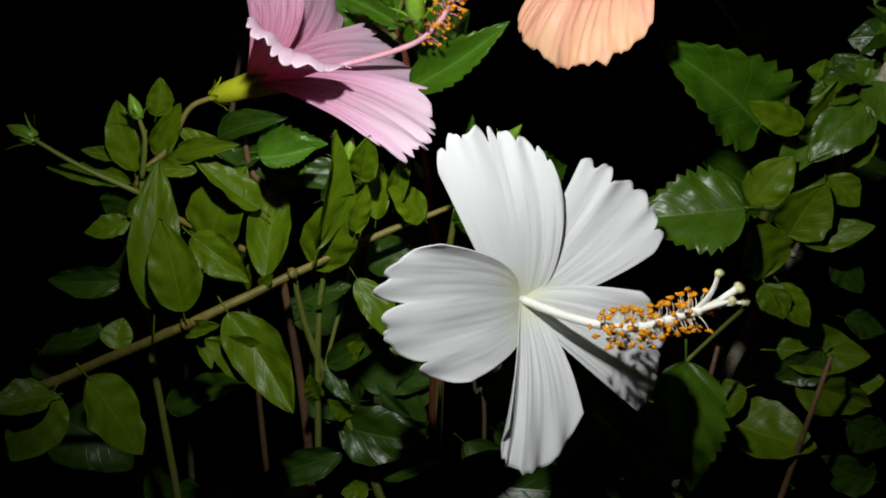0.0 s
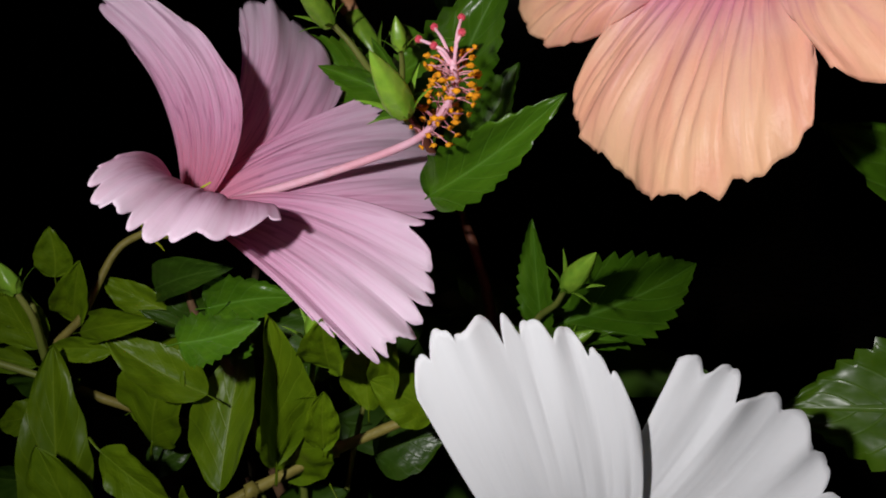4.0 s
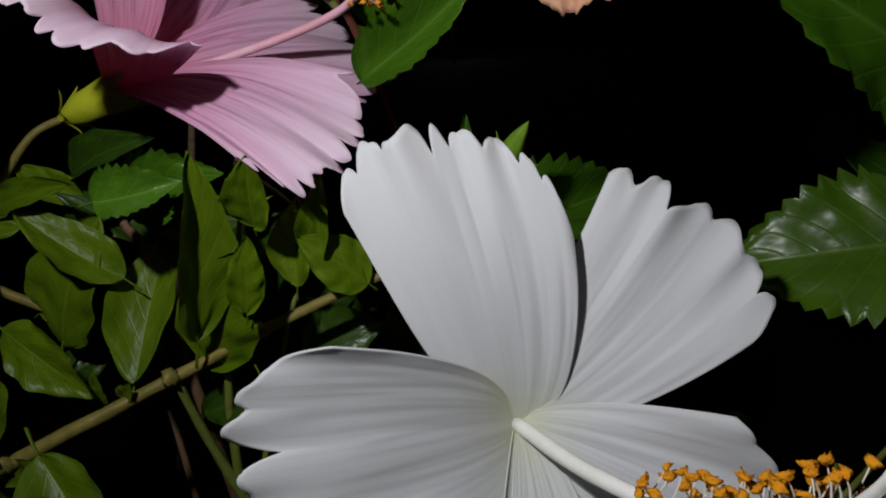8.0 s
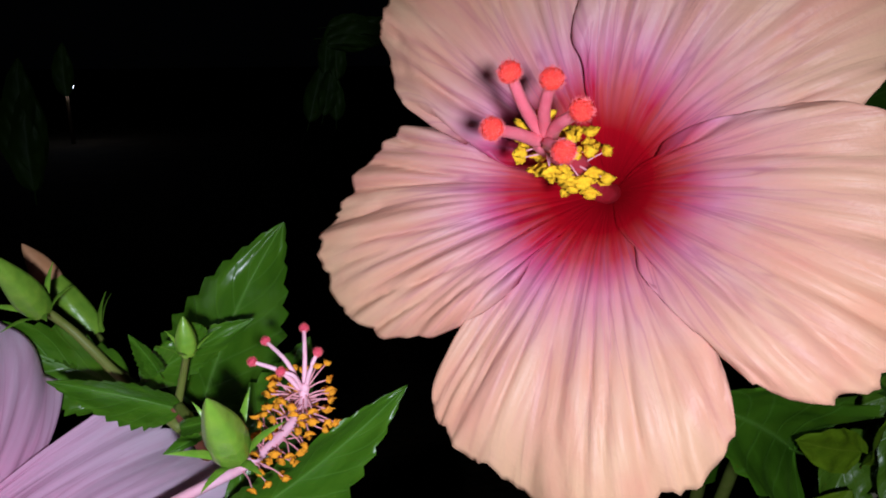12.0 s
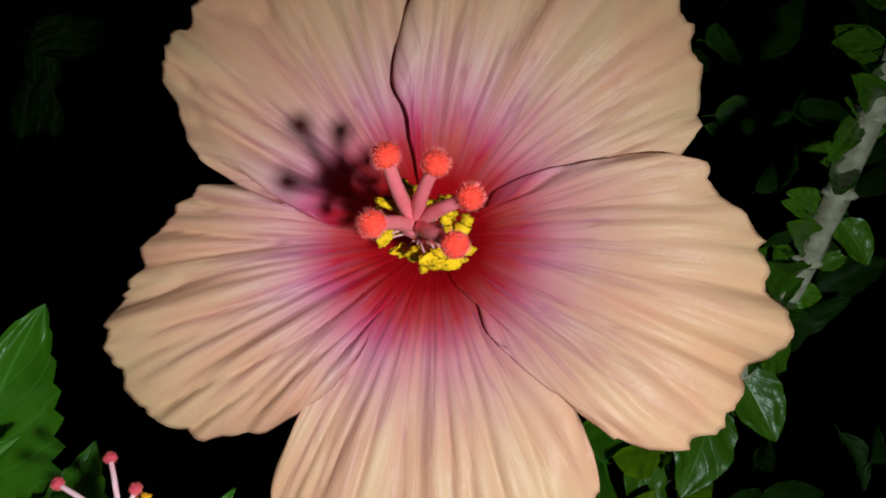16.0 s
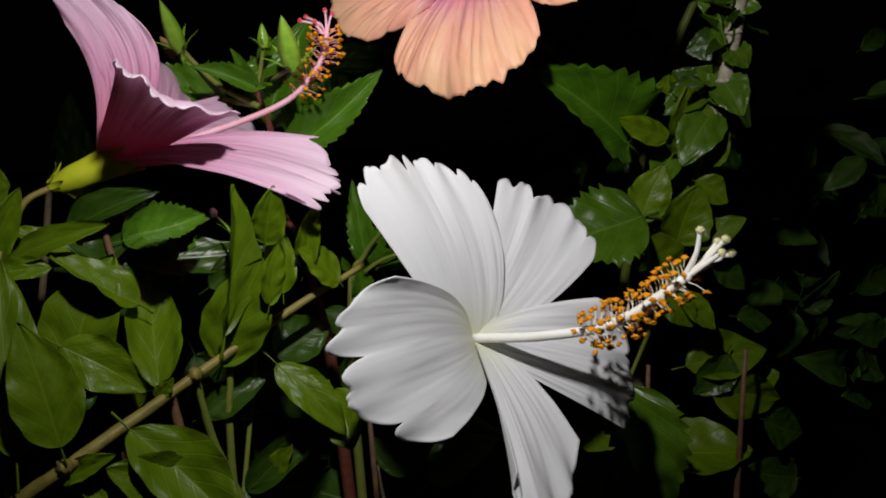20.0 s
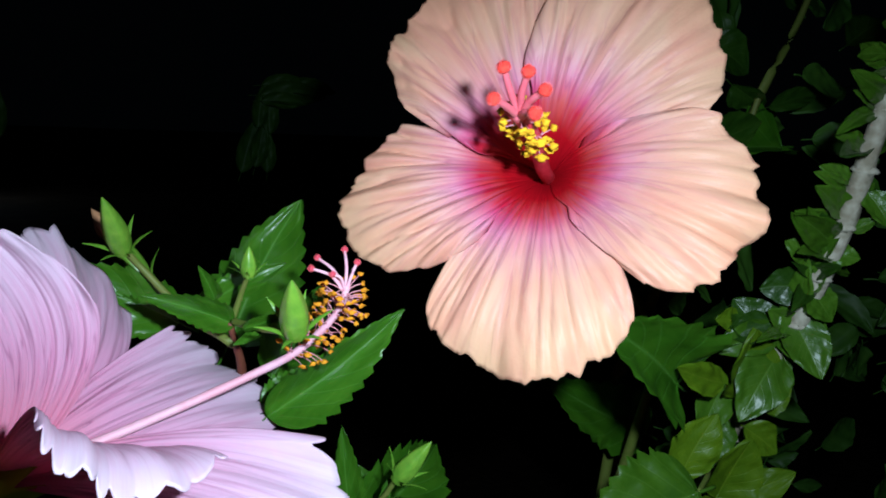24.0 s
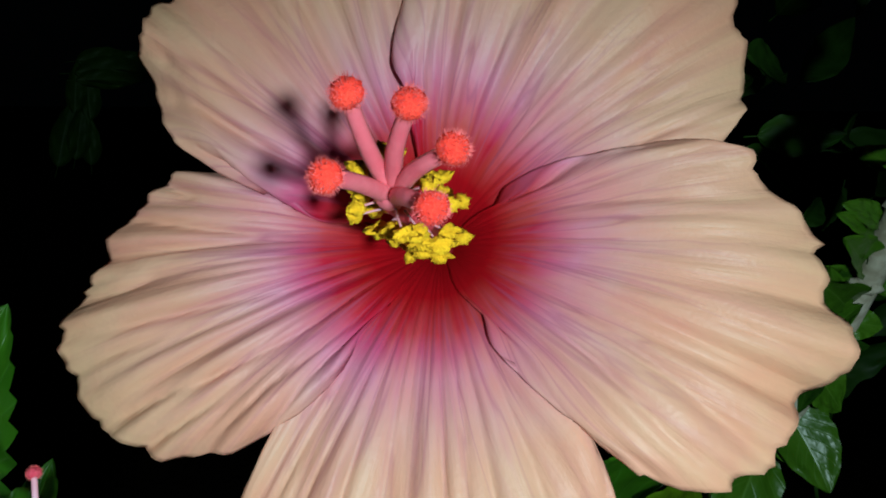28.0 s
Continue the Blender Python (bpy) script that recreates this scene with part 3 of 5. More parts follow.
pistil(pink, (ko, (-0.120, 0.0705, 0.9315), (-0.0855, 0.0769, 0.9420), (-0.0695, 0.0733, 0.9508), (-0.0585, 0.0665, 0.9645), (-0.0566, 0.0620, 0.9735)), 0.0017, 0.0011, 0.55, 88, 0.0082, "anther", 0.00085, "style", 0.0006, "stigma", 0.0011,
       ((-0.0555, 0.0694, 0.9853), (-0.0644, 0.0704, 0.9827), (-0.0676, 0.0648, 0.9802), (-0.0616, 0.0605, 0.9789), (-0.0533, 0.0612, 0.9823)), (PINK_COLUMN, PINK_FILAMENT, POLLEN_ORANGE, PINK_COLUMN, STIGMA_PINK), (0, 0, 0.2), 5)
calyx(pink, (-0.1790, 0.0597, 0.9145), (-0.146, 0.0608, 0.9262), 0.0058, 0.0074)

# ---- orange flower ----
peach = thing("hibiscus_flower", (0.056, 0.128, 1.000), "large peach-orange hibiscus flower with a deep red throat", "flower", "hibiscus flowers")
oo = Vector((0.0363, 0.0955, 1.0074))
o_face = Vector((-0.610, -0.716, 0.336)).normalized()
o_side = Vector((0.7612, -0.6485, 0.0))
o_rise = o_face.cross(o_side)


def open_petal_mesh(mid, half, reach, wane_high, wane_low, crumple, lift, tilt, seed, nu=101, nv=56):
    """A petal of a wide open flower, by its middle angle, its half width in degrees and its reach from the centre. lift, tilt:
    how it lies over its neighbours. wane: how much shorter it grows towards either edge; crumple: how deeply it is creased."""
    pts, uvs = [], []
    for i in range(nv):
        v = i / (nv - 1)
        for j in range(nu):
            u = 2 * j / (nu - 1) - 1
            rim = (reach - (wane_high * u if u > 0 else -wane_low * u)) * (1 - 0.5 * abs(u) ** 4.5)
            rim *= 1 + 0.03 * noise.noise(Vector((u * 3.1, seed, 0.4))) + 0.022 * noise.noise(Vector((u * 8, seed, 1.4))) - 0.042 * max(0, noise.noise(Vector((u * 11, seed, 3.3)))) ** 0.5
            point = max(0, 1 - 5 * abs(noise.noise(Vector((u * 3.7, seed * 1.9, 5.2)))))
            rim *= 1 + 0.042 * point ** 1.6 - 0.012 * abs(noise.noise(Vector((u * 24, seed, 6.1))))
            r = v * rim
            a = radians(mid + half * u + 3 * v * v * noise.noise(Vector((u * 2, seed, 7))) + 11 * abs(u) ** 5 * noise.noise(Vector((v * 3.6, seed * 1.7 + (3 if u > 0 else 8), 2.6))))
            h = 0.040 * (1 - math.exp(-r / 0.022)) + tilt * u * min(1, r / 0.02) + lift * min(1, r / 0.05) * (1 - 0.6 * u)
            h -= 0.0035 * max(0, v - 0.75) ** 2 * 16
            h += 0.0042 * v ** 2.5 * noise.noise(Vector((u * 3.4, v, seed * 2.2))) + 0.0036 * v ** 8 * noise.noise(Vector((u * 6.5, 2.0, seed * 5.1))) + 0.0016 * v ** 4 * noise.noise(Vector((u * 10, v * 2, seed * 4.2)))
            crease = abs(noise.noise(Vector((u * 6 + 0.8 * v, v * 1.1, seed)))) ** 0.7 - 0.3
            h += crumple * (0.0056 * v * math.sin(math.pi * min(1, v * 0.85)) * crease + 0.0009 * v * abs(noise.noise(Vector((u * 13 + 2 * v, v * 2.2, seed + 3)))) ** 0.6) + 0.0016 * v * noise.noise(Vector((u * 17, v * 2.5, seed + 9)))
            pts.append(oo + (o_side * math.cos(a) + o_rise * math.sin(a)) * r + o_face * h)
            uvs.append((0.5 + 0.5 * u, r / 0.078))
    return grid_mesh("petal", pts, nu, nv, uvs)


for mid, half, reach, high, low, crumple, lift, tilt, seed in (
        (122, 50, 0.080, 0.010, 0.0, 1.3, 0.0, 0.0036, 31), (50, 48, 0.082, 0.010, 0.020, 0.7, 0.0, 0.0036, 32), (-12.5, 44, 0.081, 0.030, 0.0055, 0.6, 0.0022, 0.0, 33),
        (-89, 44, 0.081, 0.0, 0.010, 0.8, 0.0, -0.0008, 34), (-160, 42, 0.0785, 0.008, 0.027, 1.4, 0.0, 0.0036, 35)):
    ob = put("petal", open_petal_mesh(mid, half, reach, high, low, crumple, lift, tilt, seed), ORANGE_PETAL, peach)
    m = ob.modifiers.new("thickness", "SOLIDIFY")
    m.thickness, m.offset = 0.00045, 0.0
pistil(peach, ((0.042, 0.103, 1.006), (0.020, 0.072, 1.013), (0.000, 0.044, 1.024), (-0.0125, 0.0315, 1.0305)), 0.0030, 0.0022, 0.56, 40, 0.0068, "anther", 0.0013, "style", 0.0013, "stigma", 0.0020,
       ((-0.0226, 0.0228, 1.0432), (-0.0169, 0.0187, 1.0421), (-0.0126, 0.0163, 1.0372), (-0.0261, 0.0211, 1.0343), (-0.0156, 0.0160, 1.0307)), (RED_COLUMN, PINK_FILAMENT, POLLEN_YELLOW, PINK_STYLE, STIGMA_RED), (0, 0, 0), 7)
calyx(peach, (0.056, 0.128, 1.000), (0.036, 0.096, 1.010), 0.006, 0.008)

# ---- branches ----
green_shrub_branch = thing("leafy_branch", (-0.50, -0.03, 0.0), "smooth olive-brown shrub branch with pale green oval leaves", "branch")
stem(green_shrub_branch, OLIVE_STEM, ((-0.50, -0.03, 0.0), (-0.46, -0.03, 0.52), (-0.35, -0.012, 0.718), (-0.243, 0.000, 0.776), (-0.172, -0.004, 0.816), (-0.127, 0.023, 0.835), (-0.09, 0.038, 0.852), (-0.049, 0.050, 0.869)), (0.006, 0.005, 0.0034, 0.0028, 0.0025, 0.0022, 0.0018, 0.0014), rough=0.3)
for p in ((-0.172, -0.006, 0.817), (-0.127, 0.021, 0.836), (-0.1, 0.034, 0.848)):
    k = put("node", ball_mesh("node", 0.0031, 0.9, 0.5), OLIVE_STEM, green_shrub_branch)
    k.matrix_basis = along(p, Vector(p) + Vector((0.8, 0.3, 0.5)))

upright_shoot = thing("leafy_shoot", (-0.19, 0.04, 0.0), "thin upright green shoot with small leaves and buds", "shoot")
stem(upright_shoot, GREEN_STEM, ((-0.19, 0.04, 0.0), (-0.2, 0.03, 0.6), (-0.203, 0.015, 0.806), (-0.201, 0.021, 0.875), (-0.195, 0.018, 0.905)), (0.003, 0.0022, 0.0017, 0.0014, 0.001), rough=0.35)
stem(upright_shoot, GREEN_STEM, ((-0.201, 0.021, 0.872), (-0.224, 0.012, 0.886), (-0.242, 0.005, 0.900)), (0.0014, 0.001))
bud(upright_shoot, (-0.241, 0.005, 0.900), (-0.253, 0.004, 0.906), 0.0046)
stem(upright_shoot, GREEN_STEM, ((-0.200, 0.020, 0.88), (-0.195, 0.017, 0.900), (-0.196, 0.015, 0.912)), (0.0013, 0.001))
bud(upright_shoot, (-0.196, 0.015, 0.911), (-0.199, 0.015, 0.922), 0.0034)

flower_stalk = thing("flower_branch", (-0.14, 0.09, 0.0), "brownish flower-bearing stem with a curved stalk under the pink flower", "branch")
stem(flower_stalk, BROWN_STEM, ((-0.14, 0.09, 0.0), (-0.13, 0.07, 0.6), (-0.144, 0.050, 0.841), (-0.156, 0.050, 0.880), (-0.159, 0.050, 0.898)), (0.004, 0.003, 0.002, 0.0016, 0.0012))
stem(flower_stalk, OLIVE_STEM, ((-0.15, 0.05, 0.83), (-0.204, 0.025, 0.870), (-0.192, 0.035, 0.893), (-0.188, 0.052, 0.909), (-0.1785, 0.0597, 0.9147)), (0.0018, 0.0016, 0.0014, 0.0014))

leafy_stem = thing("leafy_shoot", (-0.09, 0.05, 0.0), "knobbly green stem set with small dark leaves", "shoot")
stem(leafy_stem, GREEN_STEM, ((-0.09, 0.05, 0.0), (-0.07, 0.045, 0.58), (-0.085, 0.04, 0.693), (-0.112, 0.040, 0.758), (-0.124, 0.033, 0.80), (-0.1275, 0.0235, 0.835)), (0.005, 0.0035, 0.0026, 0.0022, 0.0018, 0.0014), rough=0.35)
bud_shoot = thing("bud_shoot", (-0.12, 0.06, 0.0), "green shoot with a pointed flower bud on a slim stalk", "shoot")
stem(bud_shoot, GREEN_STEM, ((-0.12, 0.06, 0.0), (-0.12, 0.04, 0.7), (-0.114, 0.034, 0.835), (-0.109, 0.040, 0.866), (-0.1045, 0.042, 0.887)), (0.003, 0.002, 0.0013, 0.0011, 0.0009))
bud(bud_shoot, (-0.1045, 0.042, 0.886), (-0.1005, 0.0405, 0.9035), 0.0046)
stem(bud_shoot, GREEN_STEM, ((-0.118, 0.037, 0.76), (-0.104, 0.055, 0.83), (-0.098, 0.072, 0.872), (-0.1145, 0.063, 0.896)), (0.0012, 0.001, 0.0008))
k = put("pale_tip", ball_mesh("pale_tip", 0.0022, 1, 0.2), WHITE_COLUMN, bud_shoot, "round whitish tip of a spent stalk")
k.matrix_basis = pose(-0.1153, 0.0629, 0.8974)

bare_canes = thing("bare_cane", (-0.22, 0.2, 0.0), "thin pale bare canes standing in the dark behind the flowers", "cane")
stem(bare_canes, WOODY, ((-0.28, 0.2, 0.0), (-0.272, 0.2, 0.65), (-0.229, 0.2, 0.842), (-0.215, 0.2, 0.909), (-0.208, 0.2, 0.935)), (0.003, 0.0026, 0.0022, 0.0018, 0.001), "cane")
stem(bare_canes, WOODY, ((0.0, 0.2, 0.0), (-0.019, 0.2, 0.60), (-0.031, 0.2, 0.667), (-0.034, 0.2, 0.70)), (0.003, 0.002, 0.0016, 0.0008), "cane")

low_shrub = thing("low_shrub", (0.02, 0.10, 0.0), "dim low shrub leaves under the flowers", "shrub")
for x in (-0.16, -0.05, 0.03, 0.10, 0.16):
    stem(low_shrub, BROWN_STEM, ((x * 0.8, 0.10, 0.0), (x, 0.09, 0.5), (x * 1.05, 0.07, 0.79)), (0.004, 0.003, 0.0012))

stem(low_shrub, GREEN_STEM, ((0.1, 0.035, 0.7), (0.0, 0.06, 0.78), (-0.038, 0.048, 0.812), (-0.036, 0.034, 0.8245)), (0.002, 0.0016, 0.0015))

pink_bud_branch = thing("hibiscus_branch", (-0.05, 0.16, 0.0), "reddish hibiscus stem with toothed leaves and plump green buds", "branch")
stem(pink_bud_branch, RED_STEM, ((-0.05, 0.16, 0.0), (-0.06, 0.14, 0.7), (-0.070, 0.138, 0.847), (-0.083, 0.145, 0.892), (-0.084, 0.115, 0.930), (-0.090, 0.100, 0.955)), (0.005, 0.004, 0.0026, 0.0022, 0.0018, 0.0012))
stem(pink_bud_branch, GREEN_STEM, ((-0.088, 0.104, 0.945), (-0.106, 0.12, 0.957), (-0.118, 0.126, 0.970), (-0.125, 0.124, 0.979)), (0.0016, 0.0012))
bud(pink_bud_branch, (-0.125, 0.124, 0.978), (-0.1305, 0.108, 0.9995), 0.0048)
stem(pink_bud_branch, GREEN_STEM, ((-0.088, 0.104, 0.946), (-0.106, 0.130, 0.952), (-0.118, 0.150, 0.961)), (0.0016, 0.0014))
bud(pink_bud_branch, (-0.118, 0.150, 0.960), (-0.136, 0.158, 0.988), 0.0056, 5, WILTED)
stem(pink_bud_branch, GREEN_STEM, ((-0.089, 0.101, 0.955), (-0.081, 0.080, 0.957), (-0.073, 0.0625, 0.960)), (0.0014, 0.001))
bud(pink_bud_branch, (-0.073, 0.0625, 0.959), (-0.0767, 0.049, 0.980), 0.0052)
stem(pink_bud_branch, GREEN_STEM, ((-0.089, 0.101, 0.955), (-0.086, 0.097, 0.966), (-0.084, 0.092, 0.974)), (0.0012, 0.0008))
bud(pink_bud_branch, (-0.084, 0.092, 0.973), (-0.084, 0.090, 0.984), 0.003)

mid_bud_shoot = thing("bud_shoot", (-0.05, 0.14, 0.0), "young hibiscus shoot with a plump green bud and toothed leaves", "shoot")
stem(mid_bud_shoot, GREEN_STEM, ((-0.05, 0.14, 0.0), (-0.055, 0.12, 0.7), (-0.052, 0.11, 0.839), (-0.043, 0.107, 0.863), (-0.033, 0.096, 0.878), (-0.028, 0.090, 0.890)), (0.004, 0.003, 0.0018, 0.0014, 0.0012, 0.001))
bud(mid_bud_shoot, (-0.028, 0.090, 0.889), (-0.017, 0.082, 0.907), 0.0046)
stem(mid_bud_shoot, GREEN_STEM, ((-0.048, 0.108, 0.850), (-0.038, 0.098, 0.860), (-0.028, 0.090, 0.865)), (0.0012, 0.001))
bud(mid_bud_shoot, (-0.028, 0.090, 0.865), (-0.018, 0.090, 0.872), 0.003)

right_branch = thing("leafy_branch", (0.09, 0.27, 0.0), "pale grey-brown woody branch with many small glossy leaves", "branch")


def grey_stem(z):
    u = (z - 0.95) / 0.1
    return Vector((0.1587 - 0.0084 * u - 0.0006 * u * u, 0.0717 - 0.047 * u + 0.0091 * u * u, z))


stem(right_branch, GREY_BARK, ((0.09, 0.27, 0.0), (0.15, 0.21, 0.6), *(grey_stem(0.78 + 0.05 * i) + Vector((0.0016 * math.sin(i * 2.1), 0, 0)) for i in range(8))), (0.006, 0.0056, 0.0050, 0.0048, 0.0045, 0.0043, 0.0041, 0.0039, 0.0036, 0.0032), rough=0.22)
for i in range(14):
    z = 0.80 + 0.024 * i
    k = put("node", ball_mesh("node", 0.0049, 0.5, 0.35), GREY_BARK, right_branch)
    k.matrix_basis = along(grey_stem(z), grey_stem(z + 0.01))
# twigs that hold the two broad leaves behind the white flower
stem(right_branch, GREEN_STEM, (grey_stem(0.846), (0.132, 0.092, 0.866), (0.102, 0.066, 0.874)), (0.0016, 0.001))
stem(right_branch, GREEN_STEM, (grey_stem(0.79), (0.125, 0.105, 0.795), (0.0857, 0.0600, 0.7843)), (0.0016, 0.001))

orange_flower_branch = thing("hibiscus_branch", (0.14, 0.3, 0.0), "green hibiscus stem with broad leaves carrying the orange flower", "branch")
stem(orange_flower_branch, GREEN_STEM, ((0.14, 0.3, 0.0), (0.16, 0.22, 0.7), (0.153, 0.165, 0.90), (0.105, 0.165, 0.965), (0.056, 0.128, 1.000)), (0.005, 0.004, 0.0025, 0.002, 0.0018))
stem(orange_flower_branch, GREEN_STEM, ((0.16, 0.3, 0.0), (0.19, 0.25, 0.8), (0.243, 0.2, 1.04), (0.272, 0.2, 1.095), (0.30, 0.2, 1.16)), (0.005, 0.004, 0.003, 0.0024, 0.0016))

# ---- leaves of the branches ----

leaf(green_shrub_branch, (-0.186, -0.008, 0.8235), (-0.1885, 0.016, 0.8915), 0.023, (0.48, -0.75, 0.46), 'a')
leaf(green_shrub_branch, (-0.1469, -0.0160, 0.8305), (-0.1122, -0.0345, 0.7915), 0.023, (0.18, -0.79, 0.59), 'a')
leaf(green_shrub_branch, (-0.2142, -0.0237, 0.7946), (-0.1907, -0.0225, 0.7519), 0.027, (0.55, -0.35, 0.76), 'a')
leaf(green_shrub_branch, (-0.242, -0.010, 0.775), (-0.257, -0.030, 0.744), 0.027, (0.57, -0.62, 0.54), 'a')
leaf(green_shrub_branch, (-0.239, -0.015, 0.776), (-0.262, -0.030, 0.774), 0.020, (0.25, -0.42, 0.87), 'a')
leaf(green_shrub_branch, (-0.1411, 0.0209, 0.832), (-0.144, 0.060, 0.876), 0.021, (0.20, -0.86, 0.47), 'a')
leaf(green_shrub_branch, (-0.1166, 0.0305, 0.836), (-0.0955, 0.0219, 0.8805), 0.027, (0.23, -0.89, 0.39), 'a')
leaf(green_shrub_branch, (-0.0886, 0.042, 0.8607), (-0.0867, 0.047, 0.890), 0.014, (0.06, -0.90, 0.43), 'a')
leaf(green_shrub_branch, (-0.064, 0.042, 0.863), (-0.080, 0.030, 0.882), 0.017, (0.27, -0.73, 0.63), 'a')
leaf(green_shrub_branch, (-0.095, 0.024, 0.835), (-0.069, 0.010, 0.805), 0.016, (0.12, -0.80, 0.58), 'a')
leaf(green_shrub_branch, (-0.149, 0.015, 0.828), (-0.146, 0.010, 0.844), 0.005, (0.19, -0.83, 0.52), 'a')
leaf(green_shrub_branch, (-0.169, 0.000, 0.805), (-0.159, -0.010, 0.796), 0.007, (0.54, -0.52, 0.66), 'a')
leaf(green_shrub_branch, (-0.213, 0.000, 0.796), (-0.212, 0.010, 0.809), 0.015, (0.29, -0.76, 0.58), 'a')
leaf(green_shrub_branch, (-0.174, -0.004, 0.810), (-0.154, -0.008, 0.819), 0.008, (0.24, -0.72, 0.65), 'a')
leaf(green_shrub_branch, (-0.142, 0.015, 0.831), (-0.134, 0.010, 0.839), 0.006, (0.39, -0.86, 0.32), 'a')
leaf(green_shrub_branch, (-0.175, 0.030, 0.839), (-0.155, 0.030, 0.887), 0.029, (0.14, -0.70, 0.70), 'a')
leaf(green_shrub_branch, (-0.114, 0.020, 0.850), (-0.103, 0.016, 0.911), 0.018, (0.72, -0.41, 0.56), 'a')
leaf(green_shrub_branch, (-0.079, 0.040, 0.870), (-0.071, 0.030, 0.902), 0.010, (0.12, -0.75, 0.65), 'a')
leaf(green_shrub_branch, (-0.095, 0.020, 0.861), (-0.089, 0.016, 0.887), 0.011, (0.41, -0.62, 0.67), 'a')
leaf(green_shrub_branch, (-0.073, 0.030, 0.818), (-0.068, 0.015, 0.795), 0.024, (-0.32, -0.84, 0.44), 'a')
leaf(green_shrub_branch, (-0.171, -0.010, 0.826), (-0.177, -0.012, 0.872), 0.022, (0.37, -0.82, 0.43), 'a')
leaf(green_shrub_branch, (-0.171, 0.005, 0.859), (-0.143, 0.000, 0.838), 0.019, (0.05, -0.96, 0.27), 'a')
leaf(green_shrub_branch, (-0.128, -0.020, 0.803), (-0.153, -0.030, 0.823), 0.020, (0.07, -0.89, 0.46), 'a')
leaf(green_shrub_branch, (-0.094, 0.030, 0.885), (-0.088, 0.020, 0.909), 0.014, (0.21, -0.74, 0.64), 'a')

leaf(upright_shoot, (-0.203, 0.027, 0.744), (-0.153, 0.025, 0.771), 0.020, (0.11, -0.55, 0.83), 'b')
leaf(upright_shoot, (-0.146, 0.033, 0.865), (-0.176, 0.025, 0.891), 0.017, (0.47, -0.56, 0.69), 'a')
leaf(upright_shoot, (-0.185, 0.035, 0.850), (-0.160, 0.035, 0.866), 0.016, (0.29, -0.84, 0.45), 'a')
leaf(upright_shoot, (-0.209, 0.021, 0.857), (-0.231, 0.015, 0.853), 0.013, (0.32, -0.70, 0.64), 'a')
leaf(upright_shoot, (-0.213, 0.019, 0.826), (-0.251, 0.009, 0.827), 0.016, (0.43, -0.84, 0.32), 'b')
leaf(upright_shoot, (-0.232, 0.025, 0.790), (-0.255, 0.023, 0.787), 0.019, (0.25, -0.40, 0.88), 'b')
leaf(upright_shoot, (-0.205, 0.023, 0.883), (-0.208, 0.019, 0.918), 0.017, (0.46, -0.81, 0.37), 'a')
leaf(upright_shoot, (-0.208, 0.021, 0.891), (-0.226, 0.015, 0.894), 0.007, (0.40, -0.85, 0.33), 'a')
leaf(upright_shoot, (-0.206, 0.021, 0.877), (-0.245, 0.015, 0.885), 0.011, (0.42, -0.59, 0.69), 'a')
leaf(upright_shoot, (-0.208, 0.025, 0.872), (-0.221, 0.027, 0.854), 0.019, (0.56, -0.77, 0.31), 'b')
leaf(upright_shoot, (-0.174, 0.025, 0.885), (-0.199, 0.021, 0.885), 0.009, (0.34, -0.87, 0.36), 'a')
leaf(upright_shoot, (-0.185, 0.035, 0.822), (-0.168, 0.045, 0.830), 0.015, (0.14, -0.71, 0.69), 'b')
leaf(upright_shoot, (-0.175, 0.060, 0.821), (-0.153, 0.055, 0.862), 0.024, (0.35, -0.63, 0.69), 'b')
leaf(upright_shoot, (-0.120, 0.055, 0.865), (-0.090, 0.055, 0.881), 0.014, (0.45, -0.77, 0.45), 'b')
leaf(upright_shoot, (-0.148, 0.055, 0.868), (-0.172, 0.040, 0.893), 0.012, (0.56, -0.47, 0.68), 'b')
leaf(upright_shoot, (-0.193, 0.030, 0.887), (-0.153, 0.020, 0.902), 0.011, (0.61, -0.60, 0.52), 'a')
leaf(upright_shoot, (-0.195, 0.030, 0.909), (-0.191, 0.030, 0.928), 0.012, (0.53, -0.71, 0.47), 'a')
leaf(upright_shoot, (-0.199, 0.035, 0.888), (-0.182, 0.030, 0.916), 0.012, (0.52, -0.66, 0.54), 'a')
leaf(upright_shoot, (-0.209, 0.020, 0.861), (-0.187, 0.020, 0.875), 0.010, (0.68, -0.52, 0.51), 'a')
leaf(upright_shoot, (-0.241, 0.040, 0.821), (-0.212, 0.040, 0.837), 0.018, (0.65, -0.52, 0.56), 'b')
leaf(upright_shoot, (-0.152, 0.050, 0.890), (-0.116, 0.055, 0.895), 0.019, (0.37, -0.83, 0.41), 's')
leaf(upright_shoot, (-0.130, 0.030, 0.885), (-0.126, 0.030, 0.903), 0.012, (0.45, -0.67, 0.59), 's')
leaf(upright_shoot, (-0.173, 0.050, 0.896), (-0.137, 0.040, 0.912), 0.014, (0.43, -0.74, 0.52), 'b')
leaf(upright_shoot, (-0.141, 0.020, 0.895), (-0.116, 0.030, 0.900), 0.016, (0.14, -0.88, 0.45), 's')
leaf(upright_shoot, (-0.182, 0.050, 0.870), (-0.143, 0.050, 0.894), 0.018, (-0.14, -0.74, 0.65), 'b')

